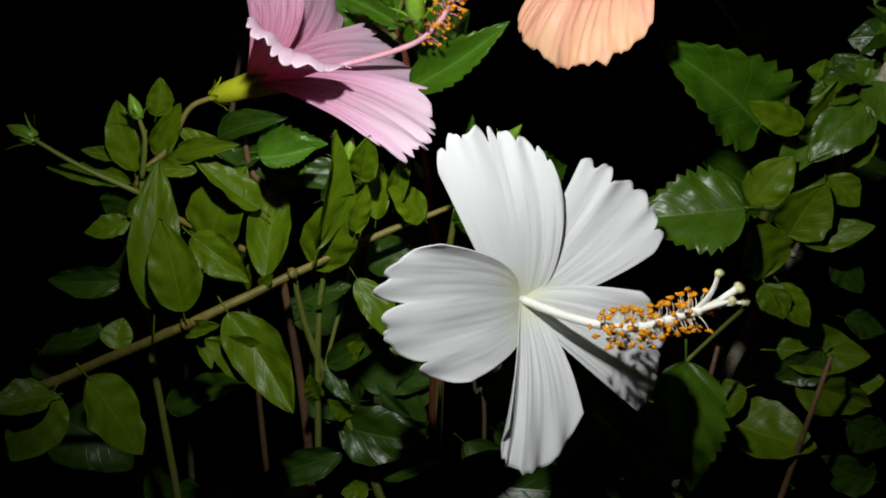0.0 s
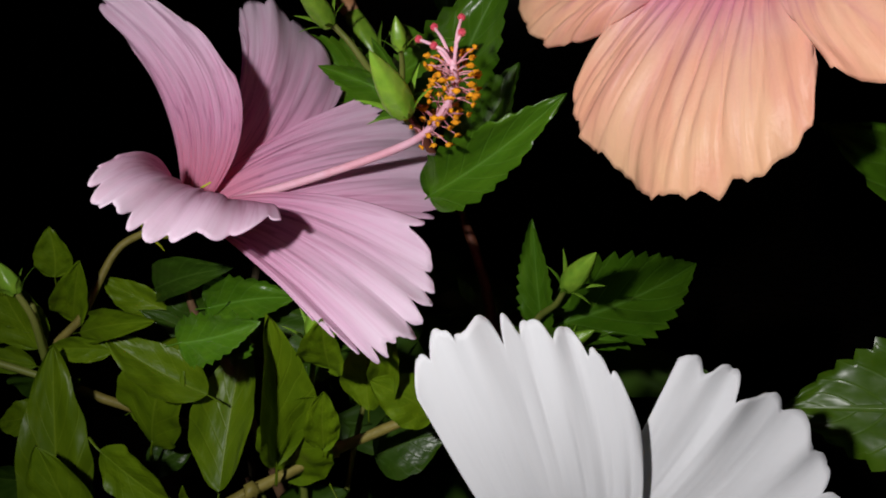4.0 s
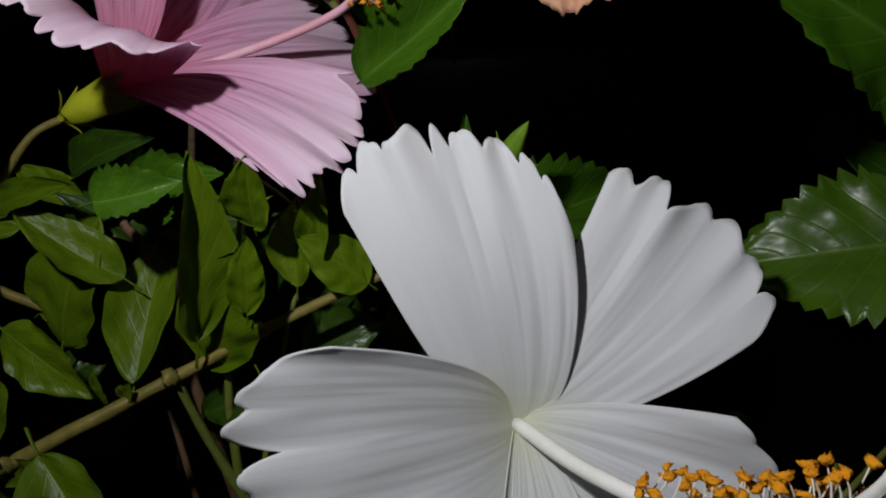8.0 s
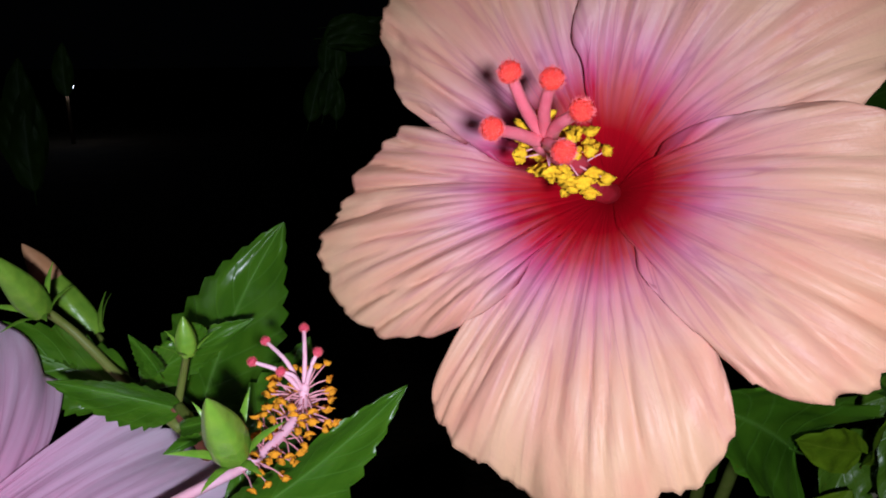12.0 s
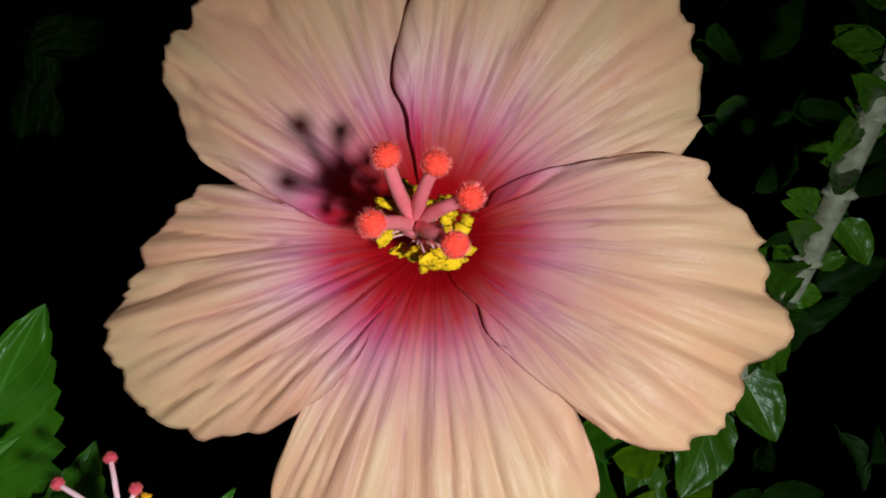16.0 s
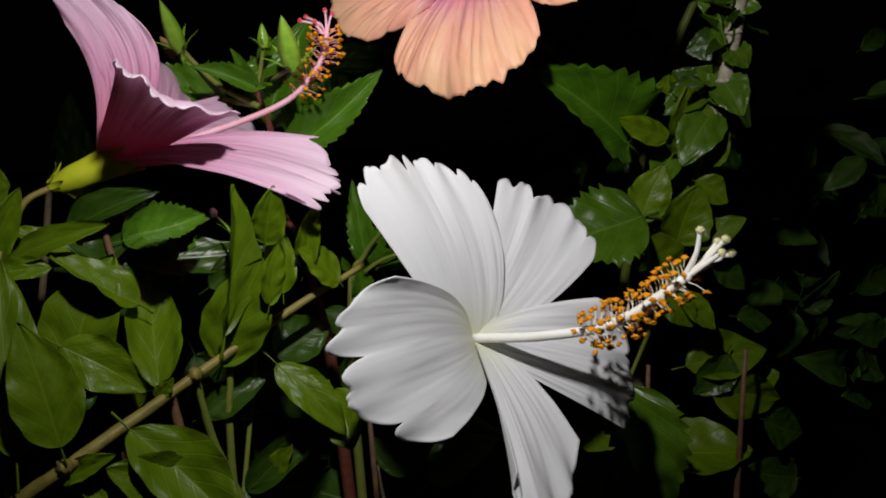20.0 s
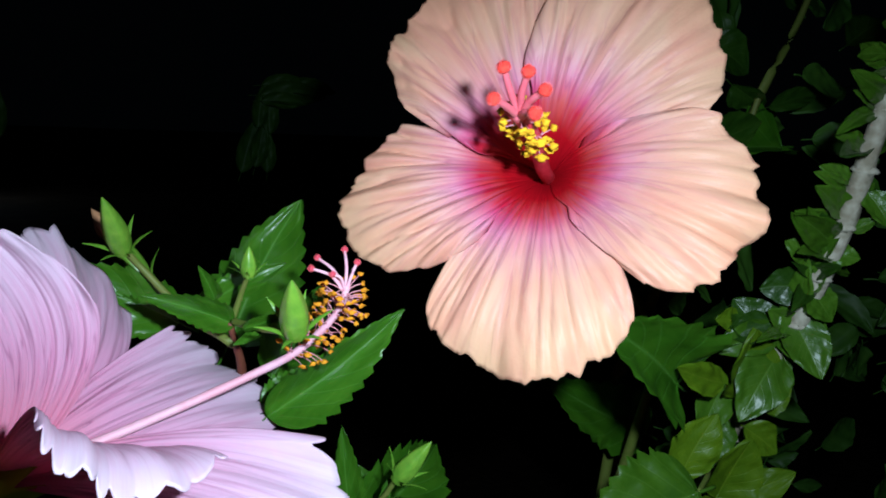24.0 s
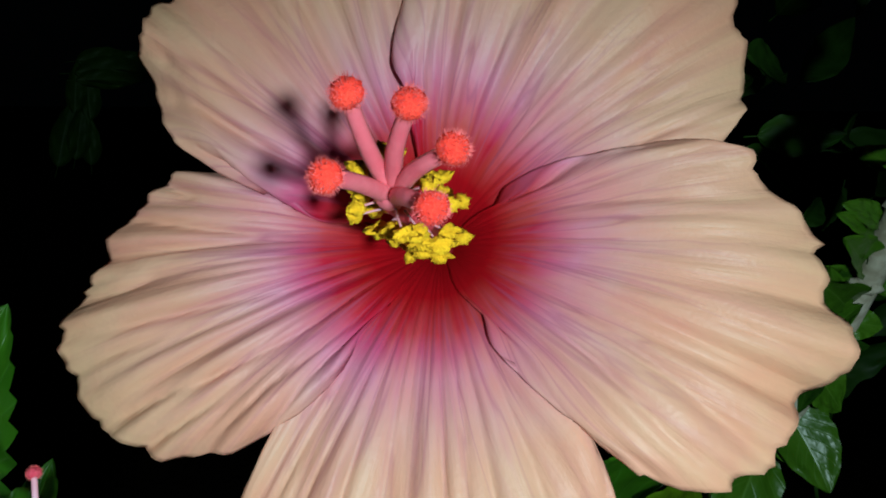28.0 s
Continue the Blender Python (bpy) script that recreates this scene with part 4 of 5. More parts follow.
leaf(flower_stalk, (-0.168, 0.050, 0.887), (-0.194, 0.048, 0.900), 0.011, (0.35, -0.81, 0.47), 'a')
leaf(flower_stalk, (-0.157, 0.054, 0.877), (-0.158, 0.050, 0.907), 0.024, (0.32, -0.87, 0.38), 'b')
leaf(flower_stalk, (-0.152, 0.056, 0.881), (-0.099, 0.060, 0.879), 0.019, (0.17, -0.84, 0.51), 'b')
leaf(flower_stalk, (-0.098, 0.060, 0.868), (-0.117, 0.060, 0.849), 0.019, (-0.04, -0.81, 0.59), 'b')

leaf(leafy_stem, (-0.113, 0.040, 0.774), (-0.078, 0.032, 0.804), 0.015, (0.15, -0.83, 0.53), 'b')
leaf(leafy_stem, (-0.128, 0.036, 0.813), (-0.100, 0.038, 0.825), 0.014, (0.14, -0.83, 0.54), 'b')
leaf(leafy_stem, (-0.118, 0.036, 0.754), (-0.122, 0.030, 0.773), 0.010, (0.02, -0.81, 0.58), 'a')
leaf(leafy_stem, (-0.108, 0.040, 0.735), (-0.057, 0.032, 0.736), 0.033, (0.04, -0.93, 0.38), 'b')
leaf(leafy_stem, (-0.105, 0.038, 0.717), (-0.154, 0.026, 0.697), 0.020, (0.30, -0.86, 0.41), 'b')
leaf(leafy_stem, (-0.086, 0.042, 0.703), (-0.047, 0.040, 0.719), 0.018, (0.05, -0.78, 0.63), 'b')
leaf(leafy_stem, (-0.095, 0.055, 0.829), (-0.068, 0.060, 0.840), 0.023, (0.05, -0.85, 0.53), 'b')
leaf(leafy_stem, (-0.105, 0.040, 0.775), (-0.092, 0.030, 0.796), 0.011, (-0.01, -0.75, 0.66), 'a')
leaf(leafy_stem, (-0.100, 0.040, 0.742), (-0.112, 0.030, 0.758), 0.010, (0.06, -0.83, 0.56), 'a')
leaf(leafy_stem, (-0.090, 0.040, 0.691), (-0.104, 0.030, 0.695), 0.013, (0.14, -0.84, 0.53), 'a')
leaf(leafy_stem, (-0.115, 0.040, 0.774), (-0.099, 0.030, 0.758), 0.011, (0.15, -0.75, 0.64), 'b')

leaf(low_shrub, (-0.292, 0.060, 0.707), (-0.243, 0.050, 0.683), 0.046, (0.38, -0.66, 0.65), 'b')
leaf(low_shrub, (-0.245, 0.070, 0.635), (-0.208, 0.060, 0.663), 0.038, (0.27, -0.62, 0.74), 'b')
leaf(low_shrub, (-0.043, 0.050, 0.694), (0.042, 0.040, 0.702), 0.045, (-0.10, -0.86, 0.49), 'b')
leaf(low_shrub, (-0.026, 0.060, 0.751), (0.008, 0.050, 0.773), 0.025, (-0.18, -0.59, 0.79), 'b')
leaf(low_shrub, (0.0337, 0.0805, 0.7673), (0.0231, 0.0687, 0.6858), 0.031, (-0.37, -0.68, 0.63), 'a')
leaf(low_shrub, (0.1269, 0.0923, 0.7059), (0.0632, 0.0687, 0.6988), 0.027, (-0.37, -0.49, 0.79), 'a')
leaf(low_shrub, (0.1305, 0.1041, 0.7212), (0.1800, 0.0805, 0.7224), 0.045, (-0.23, -0.36, 0.91), 'a')
leaf(low_shrub, (0.1576, 0.1159, 0.7673), (0.2095, 0.1041, 0.7743), 0.031, (-0.44, -0.76, 0.48), 'a')
leaf(low_shrub, (0.0951, 0.1159, 0.7366), (0.0821, 0.1041, 0.7283), 0.029, (-0.47, -0.58, 0.66), 'a')
leaf(low_shrub, (0.1741, 0.1041, 0.6894), (0.1918, 0.1041, 0.6776), 0.030, (-0.17, -0.52, 0.83), 'a')
leaf(low_shrub, (0.1541, 0.1041, 0.6622), (0.1246, 0.0923, 0.6847), 0.030, (-0.33, -0.66, 0.68), 'a')
leaf(low_shrub, (0.2060, 0.1277, 0.7389), (0.2272, 0.1159, 0.7543), 0.027, (-0.50, -0.51, 0.70), 'a')
leaf(low_shrub, (0.0502, 0.1395, 0.6811), (0.0715, 0.1277, 0.7071), 0.035, (-0.14, -0.86, 0.49), 'a')
leaf(low_shrub, (-0.317, 0.090, 0.735), (-0.283, 0.080, 0.728), 0.033, (0.41, -0.73, 0.54), 'b')
leaf(low_shrub, (0.1399, 0.1041, 0.7448), (0.1104, 0.1041, 0.7236), 0.027, (-0.51, -0.40, 0.77), 'a')
leaf(low_shrub, (0.1694, 0.1041, 0.7496), (0.2178, 0.1041, 0.7401), 0.029, (-0.50, -0.86, 0.12), 'a')
leaf(low_shrub, (0.2072, 0.1041, 0.7271), (0.2378, 0.1041, 0.7130), 0.027, (-0.55, -0.73, 0.39), 'b')
leaf(low_shrub, (0.0939, 0.1041, 0.6929), (0.0762, 0.1041, 0.6611), 0.025, (-0.29, -0.70, 0.66), 'a')
leaf(low_shrub, (0.1635, 0.1041, 0.7165), (0.1470, 0.1041, 0.6858), 0.025, (-0.24, -0.82, 0.53), 'b')
leaf(low_shrub, (0.1800, 0.1041, 0.7767), (0.1576, 0.1041, 0.7519), 0.026, (0.01, -1.00, 0.10), 'b')
leaf(low_shrub, (0.0856, 0.1159, 0.6481), (0.0585, 0.1159, 0.6587), 0.027, (-0.15, -0.56, 0.82), 'b')
leaf(low_shrub, (0.2414, 0.1159, 0.6752), (0.2036, 0.1159, 0.6894), 0.028, (-0.52, -0.74, 0.42), 'b')

leaf(right_branch, (0.102, 0.066, 0.874), (0.044, 0.070, 0.862), 0.046, (-0.35, -0.76, 0.54), 't')
leaf(right_branch, (0.0857, 0.0600, 0.7843), (0.0932, 0.0350, 0.7136), 0.040, (-0.36, -0.80, 0.48), 't')
leaf(right_branch, (0.1305, 0.0923, 0.8251), (0.1116, 0.0805, 0.8652), 0.028, (-0.11, -0.86, 0.50), 'a')
leaf(right_branch, (0.1387, 0.0923, 0.8522), (0.1470, 0.0805, 0.8864), 0.030, (-0.13, -0.96, 0.23), 'a')
leaf(right_branch, (0.1151, 0.0923, 0.8676), (0.1293, 0.0864, 0.8994), 0.024, (-0.24, -0.93, 0.27), 'a')
leaf(right_branch, (0.1505, 0.0923, 0.9030), (0.1399, 0.0805, 0.9419), 0.032, (-0.19, -0.93, 0.30), 'a')
leaf(right_branch, (0.1458, 0.0923, 0.8499), (0.1777, 0.0805, 0.8652), 0.018, (-0.46, -0.79, 0.40), 'a')
leaf(right_branch, (0.1316, 0.0923, 0.8215), (0.1446, 0.0864, 0.8015), 0.018, (-0.55, -0.75, 0.37), 'a')
leaf(right_branch, (0.1399, 0.0923, 0.8227), (0.1600, 0.0864, 0.7991), 0.017, (-0.18, -0.75, 0.63), 'a')
leaf(right_branch, (0.1517, 0.0923, 0.8876), (0.1694, 0.0864, 0.8735), 0.017, (-0.44, -0.81, 0.39), 'a')
leaf(right_branch, (0.1316, 0.0864, 0.9136), (0.0974, 0.0805, 0.9266), 0.015, (-0.42, -0.87, 0.26), 'a')
leaf(right_branch, (0.1588, 0.1513, 0.9667), (0.1057, 0.1631, 0.9478), 0.026, (-0.30, -0.95, -0.09), 'b')
leaf(right_branch, (0.1871, 0.1041, 0.7991), (0.2142, 0.1041, 0.7920), 0.017, (-0.44, -0.69, 0.57), 'b')
leaf(right_branch, (0.1718, 0.1041, 0.8404), (0.1942, 0.1041, 0.8156), 0.017, (-0.47, -0.77, 0.43), 'b')
leaf(right_branch, (0.1423, 0.0923, 0.9407), (0.1281, 0.0923, 0.9431), 0.012, (-0.44, -0.86, 0.27), 'a')
leaf(right_branch, (0.1588, 0.0923, 0.8982), (0.1670, 0.0805, 0.9124), 0.018, (-0.46, -0.84, 0.29), 'a')

leaf(pink_bud_branch, (-0.106, 0.130, 0.948), (-0.149, 0.135, 0.973), 0.024, (0.12, -0.99, 0.07), 's')
leaf(pink_bud_branch, (-0.088, 0.100, 0.954), (-0.119, 0.095, 0.967), 0.011, (0.15, -0.98, 0.14), 's')
leaf(pink_bud_branch, (-0.0865, 0.138, 0.936), (-0.0555, 0.144, 0.995), 0.034, (0.01, -0.99, 0.11), 's')
leaf(pink_bud_branch, (-0.078, 0.091, 0.921), (-0.0278, 0.087, 0.9595), 0.021, (-0.07, -0.97, 0.21), 's')
leaf(pink_bud_branch, (-0.078, 0.100, 0.919), (-0.057, 0.110, 0.932), 0.014, (0.02, -0.86, 0.51), 's')
leaf(pink_bud_branch, (-0.094, 0.110, 0.961), (-0.100, 0.105, 0.975), 0.006, (0.01, -0.98, 0.21), 's')
leaf(pink_bud_branch, (-0.081, 0.100, 0.973), (-0.085, 0.095, 0.981), 0.006, (0.24, -0.91, 0.34), 's')
leaf(pink_bud_branch, (-0.087, 0.085, 0.956), (-0.071, 0.075, 0.964), 0.004, (0.09, -0.89, 0.44), 's')
leaf(pink_bud_branch, (-0.081, 0.085, 0.954), (-0.091, 0.080, 0.952), 0.004, (0.03, -0.75, 0.66), 's')
leaf(pink_bud_branch, (-0.073, 0.115, 0.927), (-0.051, 0.125, 0.962), 0.022, (-0.10, -0.85, 0.52), 's')
leaf(pink_bud_branch, (-0.100, 0.115, 0.957), (-0.067, 0.115, 0.973), 0.012, (0.12, -0.94, 0.33), 's')
leaf(pink_bud_branch, (-0.118, 0.135, 0.947), (-0.142, 0.135, 0.955), 0.014, (0.26, -0.92, 0.29), 's')

leaf(mid_bud_shoot, (-0.041, 0.110, 0.856), (-0.045, 0.112, 0.905), 0.015, (-0.16, -0.82, 0.55), 's')
leaf(mid_bud_shoot, (-0.038, 0.116, 0.856), (0.021, 0.155, 0.874), 0.036, (-0.17, -0.90, 0.39), 's')
leaf(mid_bud_shoot, (-0.036, 0.105, 0.857), (-0.007, 0.095, 0.865), 0.008, (-0.09, -0.78, 0.62), 's')
leaf(mid_bud_shoot, (-0.047, 0.105, 0.841), (-0.048, 0.100, 0.860), 0.014, (0.04, -0.77, 0.64), 's')
leaf(mid_bud_shoot, (-0.052, 0.110, 0.856), (-0.055, 0.105, 0.865), 0.005, (-0.13, -0.84, 0.52), 's')
leaf(mid_bud_shoot, (-0.025, 0.130, 0.854), (-0.030, 0.140, 0.873), 0.012, (-0.09, -0.82, 0.56), 's')
leaf(mid_bud_shoot, (-0.073, 0.120, 0.862), (-0.079, 0.120, 0.874), 0.006, (0.40, -0.67, 0.63), 's')
leaf(mid_bud_shoot, (-0.046, 0.105, 0.853), (-0.013, 0.095, 0.870), 0.008, (0.05, -0.72, 0.69), 's')
leaf(mid_bud_shoot, (-0.033, 0.100, 0.875), (-0.028, 0.100, 0.885), 0.006, (0.44, -0.82, 0.37), 's')

leaf(right_branch, (0.1560, 0.0579, 0.9830), (0.1193, 0.0469, 0.9977), 0.015, (-0.78, -0.61, 0.11), 'r')
leaf(right_branch, (0.1536, 0.0535, 0.9970), (0.1292, 0.0462, 1.0088), 0.011, (-0.69, -0.66, 0.28), 'r')
leaf(right_branch, (0.1548, 0.0599, 0.9800), (0.1650, 0.0506, 0.9782), 0.010, (-0.71, -0.61, 0.35), 'r')
leaf(right_branch, (0.1584, 0.0730, 0.9490), (0.1431, 0.0615, 0.9739), 0.012, (-0.89, -0.33, 0.32), 'r')
leaf(right_branch, (0.1570, 0.0669, 0.9620), (0.1637, 0.0575, 0.9497), 0.018, (-0.21, -0.70, 0.68), 'r')
leaf(right_branch, (0.1573, 0.0759, 0.9460), (0.1573, 0.0567, 0.9230), 0.020, (-0.61, -0.62, 0.49), 'r')
leaf(right_branch, (0.1653, 0.0920, 0.9030), (0.1533, 0.0820, 0.9330), 0.019, (-0.67, -0.55, 0.50), 'r')
leaf(right_branch, (0.1567, 0.0813, 0.9390), (0.1287, 0.0910, 0.9274), 0.016, (-0.53, -0.82, 0.23), 'r')
leaf(right_branch, (0.1503, 0.0355, 1.0440), (0.1198, 0.0271, 1.0499), 0.009, (-0.85, -0.52, -0.10), 'r')
leaf(right_branch, (0.1495, 0.0363, 1.0440), (0.1554, 0.0279, 1.0457), 0.006, (-0.81, -0.59, 0.07), 'r')
leaf(right_branch, (0.1487, 0.0396, 1.0390), (0.1214, 0.0311, 1.0313), 0.007, (-0.76, -0.64, 0.13), 'r')
leaf(right_branch, (0.1561, 0.0453, 1.0070), (0.1614, 0.0364, 0.9928), 0.012, (-0.52, -0.73, 0.44), 'r')
leaf(right_branch, (0.1574, 0.0514, 0.9900), (0.1610, 0.0423, 0.9964), 0.006, (-0.75, -0.56, 0.35), 'r')
leaf(right_branch, (0.1510, 0.0363, 1.0400), (0.1561, 0.0278, 1.0366), 0.005, (-0.73, -0.60, 0.32), 'r')
leaf(right_branch, (0.1496, 0.0447, 1.0240), (0.1270, 0.0360, 1.0283), 0.006, (-0.77, -0.63, 0.12), 'r')
leaf(right_branch, (0.1511, 0.0493, 1.0110), (0.1361, 0.0493, 1.0172), 0.008, (-0.62, -0.67, 0.40), 'r')
leaf(right_branch, (0.1503, 0.0456, 1.0200), (0.1478, 0.0456, 1.0278), 0.006, (-0.59, -0.77, 0.23), 'r')
leaf(right_branch, (0.1562, 0.0601, 0.9770), (0.1284, 0.0509, 0.9826), 0.010, (-0.56, -0.53, 0.64), 'r')
leaf(right_branch, (0.1525, 0.0486, 1.0080), (0.1641, 0.0486, 1.0106), 0.007, (-0.74, -0.64, 0.19), 'r')
leaf(right_branch, (0.1580, 0.0766, 0.9420), (0.1434, 0.0766, 0.9506), 0.011, (-0.75, -0.63, 0.22), 'r')
leaf(right_branch, (0.1573, 0.0759, 0.9460), (0.1620, 0.0855, 0.9556), 0.010, (-0.42, -0.78, 0.47), 'b')
leaf(right_branch, (0.1580, 0.0808, 0.9370), (0.1841, 0.0905, 0.9322), 0.013, (-0.62, -0.55, 0.57), 'b')
leaf(right_branch, (0.1601, 0.0822, 0.9290), (0.1328, 0.0725, 0.9006), 0.025, (-0.38, -0.90, 0.22), 'r')
leaf(right_branch, (0.1520, 0.0767, 0.9520), (0.1682, 0.0672, 0.9282), 0.021, (-0.61, -0.75, 0.27), 'r')
leaf(right_branch, (0.1495, 0.1021, 0.9110), (0.1257, 0.0921, 0.8842), 0.019, (-0.50, -0.78, 0.37), 'r')
leaf(right_branch, (0.1563, 0.1126, 0.8850), (0.1421, 0.1024, 0.8616), 0.021, (-0.49, -0.77, 0.41), 'r')
leaf(right_branch, (0.1520, 0.0851, 0.9370), (0.1414, 0.0948, 0.9525), 0.023, (-0.38, -0.83, 0.40), 'b')
leaf(right_branch, (0.1535, 0.0807, 0.9430), (0.1324, 0.0904, 0.9363), 0.015, (-0.56, -0.76, 0.34), 'b')
leaf(right_branch, (0.1523, 0.0646, 0.9750), (0.1384, 0.0646, 0.9834), 0.012, (-0.60, -0.78, 0.19), 'r')
leaf(right_branch, (0.1524, 0.0574, 0.9890), (0.1323, 0.0574, 0.9981), 0.015, (-0.67, -0.74, 0.02), 'r')
leaf(right_branch, (0.1553, 0.0686, 0.9620), (0.1384, 0.0781, 0.9601), 0.017, (-0.59, -0.81, 0.01), 'b')
leaf(right_branch, (0.1674, 0.1246, 0.8530), (0.1902, 0.1246, 0.8385), 0.017, (-0.60, -0.73, 0.33), 'r')
leaf(right_branch, (0.1598, 0.1394, 0.8420), (0.1556, 0.1602, 0.8483), 0.022, (-0.58, -0.75, 0.31), 'b')
leaf(right_branch, (0.1585, 0.0816, 0.9330), (0.1741, 0.0883, 0.9165), 0.008, (-0.69, -0.58, 0.43), 'r')
leaf(right_branch, (0.1494, 0.0413, 1.0350), (0.1691, 0.0474, 1.0393), 0.004, (-0.78, -0.61, 0.12), 'b')
leaf(right_branch, (0.1502, 0.0439, 1.0260), (0.1536, 0.0370, 1.0295), 0.005, (-0.78, -0.56, 0.26), 'b')
leaf(right_branch, (0.1529, 0.0523, 1.0010), (0.1852, 0.0702, 1.0064), 0.006, (-0.74, -0.63, 0.25), 'b')
leaf(right_branch, (0.1470, 0.0358, 1.0530), (0.1654, 0.0450, 1.0489), 0.006, (-0.80, -0.59, 0.08), 'r')
leaf(right_branch, (0.1583, 0.0811, 0.9350), (0.1514, 0.0637, 0.9311), 0.009, (-0.58, -0.64, 0.50), 'r')
leaf(right_branch, (0.1485, 0.0397, 1.0400), (0.1306, 0.0329, 1.0451), 0.005, (-0.74, -0.65, 0.16), 'r')
leaf(right_branch, (0.1557, 0.0674, 0.9650), (0.1492, 0.0711, 0.9546), 0.010, (-0.71, -0.51, 0.48), 'r')
leaf(right_branch, (0.1515, 0.0494, 1.0090), (0.1905, 0.0662, 1.0027), 0.007, (-0.76, -0.61, 0.23), 'r')
leaf(right_branch, (0.1503, 0.0456, 1.0200), (0.1661, 0.0483, 1.0192), 0.004, (-0.73, -0.60, 0.32), 'b')
leaf(right_branch, (0.1503, 0.0439, 1.0250), (0.1512, 0.0595, 1.0311), 0.007, (-0.74, -0.65, 0.19), 'r')
leaf(right_branch, (0.1513, 0.0494, 1.0100), (0.1691, 0.0467, 1.0065), 0.010, (-0.59, -0.57, 0.57), 'b')
leaf(right_branch, (0.1469, 0.0343, 1.0580), (0.1552, 0.0276, 1.0638), 0.008, (-0.83, -0.55, 0.09), 'r')
leaf(right_branch, (0.1599, 0.0883, 0.9200), (0.1924, 0.1060, 0.9003), 0.012, (-0.74, -0.62, 0.25), 'r')
leaf(right_branch, (0.1558, 0.0651, 0.9700), (0.1417, 0.0604, 0.9812), 0.004, (-0.62, -0.68, 0.39), 'b')
leaf(right_branch, (0.1580, 0.0774, 0.9420), (0.1985, 0.0928, 0.9429), 0.010, (-0.68, -0.46, 0.57), 'r')
leaf(right_branch, (0.1564, 0.0687, 0.9610), (0.1366, 0.0565, 0.9581), 0.008, (-0.65, -0.64, 0.41), 'b')
leaf(right_branch, (0.1581, 0.0784, 0.9410), (0.1812, 0.0833, 0.9468), 0.009, (-0.62, -0.69, 0.37), 'b')
leaf(right_branch, (0.1581, 0.0751, 0.9460), (0.1821, 0.0818, 0.9392), 0.006, (-0.68, -0.65, 0.33), 'r')
leaf(right_branch, (0.1467, 0.0344, 1.0590), (0.1658, 0.0352, 1.0656), 0.009, (-0.85, -0.48, 0.22), 'r')
leaf(right_branch, (0.1479, 0.0373, 1.0480), (0.1580, 0.0323, 1.0463), 0.008, (-0.73, -0.60, 0.32), 'r')
leaf(right_branch, (0.1526, 0.0534, 0.9980), (0.1409, 0.0534, 0.9962), 0.005, (-0.70, -0.70, 0.16), 'b')
leaf(right_branch, (0.1567, 0.0698, 0.9590), (0.1529, 0.0576, 0.9779), 0.009, (-0.72, -0.57, 0.40), 'r')
leaf(right_branch, (0.1497, 0.0413, 1.0330), (0.1532, 0.0336, 1.0382), 0.007, (-0.81, -0.39, 0.44), 'r')
leaf(right_branch, (0.1529, 0.0523, 1.0010), (0.1843, 0.0631, 1.0002), 0.006, (-0.74, -0.59, 0.34), 'r')
leaf(right_branch, (0.1547, 0.0606, 0.9810), (0.1556, 0.0551, 0.9949), 0.008, (-0.50, -0.85, 0.19), 'r')
leaf(right_branch, (0.1454, 0.0308, 1.0710), (0.1511, 0.0439, 1.0726), 0.005, (-0.80, -0.59, -0.11), 'r')
leaf(right_branch, (0.1474, 0.0350, 1.0550), (0.1491, 0.0508, 1.0650), 0.009, (-0.80, -0.60, 0.02), 'r')
leaf(right_branch, (0.1516, 0.0484, 1.0130), (0.1560, 0.0440, 1.0077), 0.005, (-0.77, -0.61, 0.21), 'r')
leaf(right_branch, (0.1583, 0.0811, 0.9350), (0.1564, 0.0695, 0.9553), 0.009, (-0.71, -0.51, 0.49), 'b')
leaf(right_branch, (0.1517, 0.0503, 1.0080), (0.1330, 0.0485, 1.0142), 0.007, (-0.72, -0.65, 0.23), 'r')
leaf(right_branch, (0.1506, 0.0448, 1.0230), (0.1202, 0.0299, 1.0221), 0.009, (-0.72, -0.54, 0.43), 'b')
leaf(right_branch, (0.1551, 0.0630, 0.9740), (0.1504, 0.0509, 0.9870), 0.007, (-0.80, -0.40, 0.45), 'r')
leaf(right_branch, (0.1471, 0.0342, 1.0570), (0.1570, 0.0376, 1.0537), 0.004, (-0.73, -0.67, 0.15), 'r')
leaf(right_branch, (0.1548, 0.0629, 0.9750), (0.1874, 0.0722, 0.9666), 0.008, (-0.71, -0.62, 0.34), 'r')
leaf(right_branch, (0.1601, 0.0912, 0.9140), (0.1898, 0.1080, 0.8962), 0.008, (-0.61, -0.62, 0.50), 'r')
leaf(right_branch, (0.1545, 0.0618, 0.9770), (0.1878, 0.0748, 0.9705), 0.007, (-0.70, -0.62, 0.36), 'r')
leaf(right_branch, (0.1559, 0.0653, 0.9690), (0.1494, 0.0475, 0.9755), 0.007, (-0.69, -0.69, 0.21), 'b')
leaf(right_branch, (0.1511, 0.0475, 1.0160), (0.1546, 0.0404, 1.0203), 0.004, (-0.77, -0.58, 0.28), 'b')
leaf(right_branch, (0.1555, 0.0664, 0.9660), (0.1349, 0.0589, 0.9763), 0.004, (-0.64, -0.66, 0.39), 'b')
leaf(right_branch, (0.1466, 0.0344, 1.0600), (0.1473, 0.0502, 1.0608), 0.007, (-0.78, -0.61, 0.12), 'r')
leaf(right_branch, (0.1576, 0.0747, 0.9490), (0.1959, 0.0919, 0.9299), 0.010, (-0.70, -0.62, 0.37), 'b')
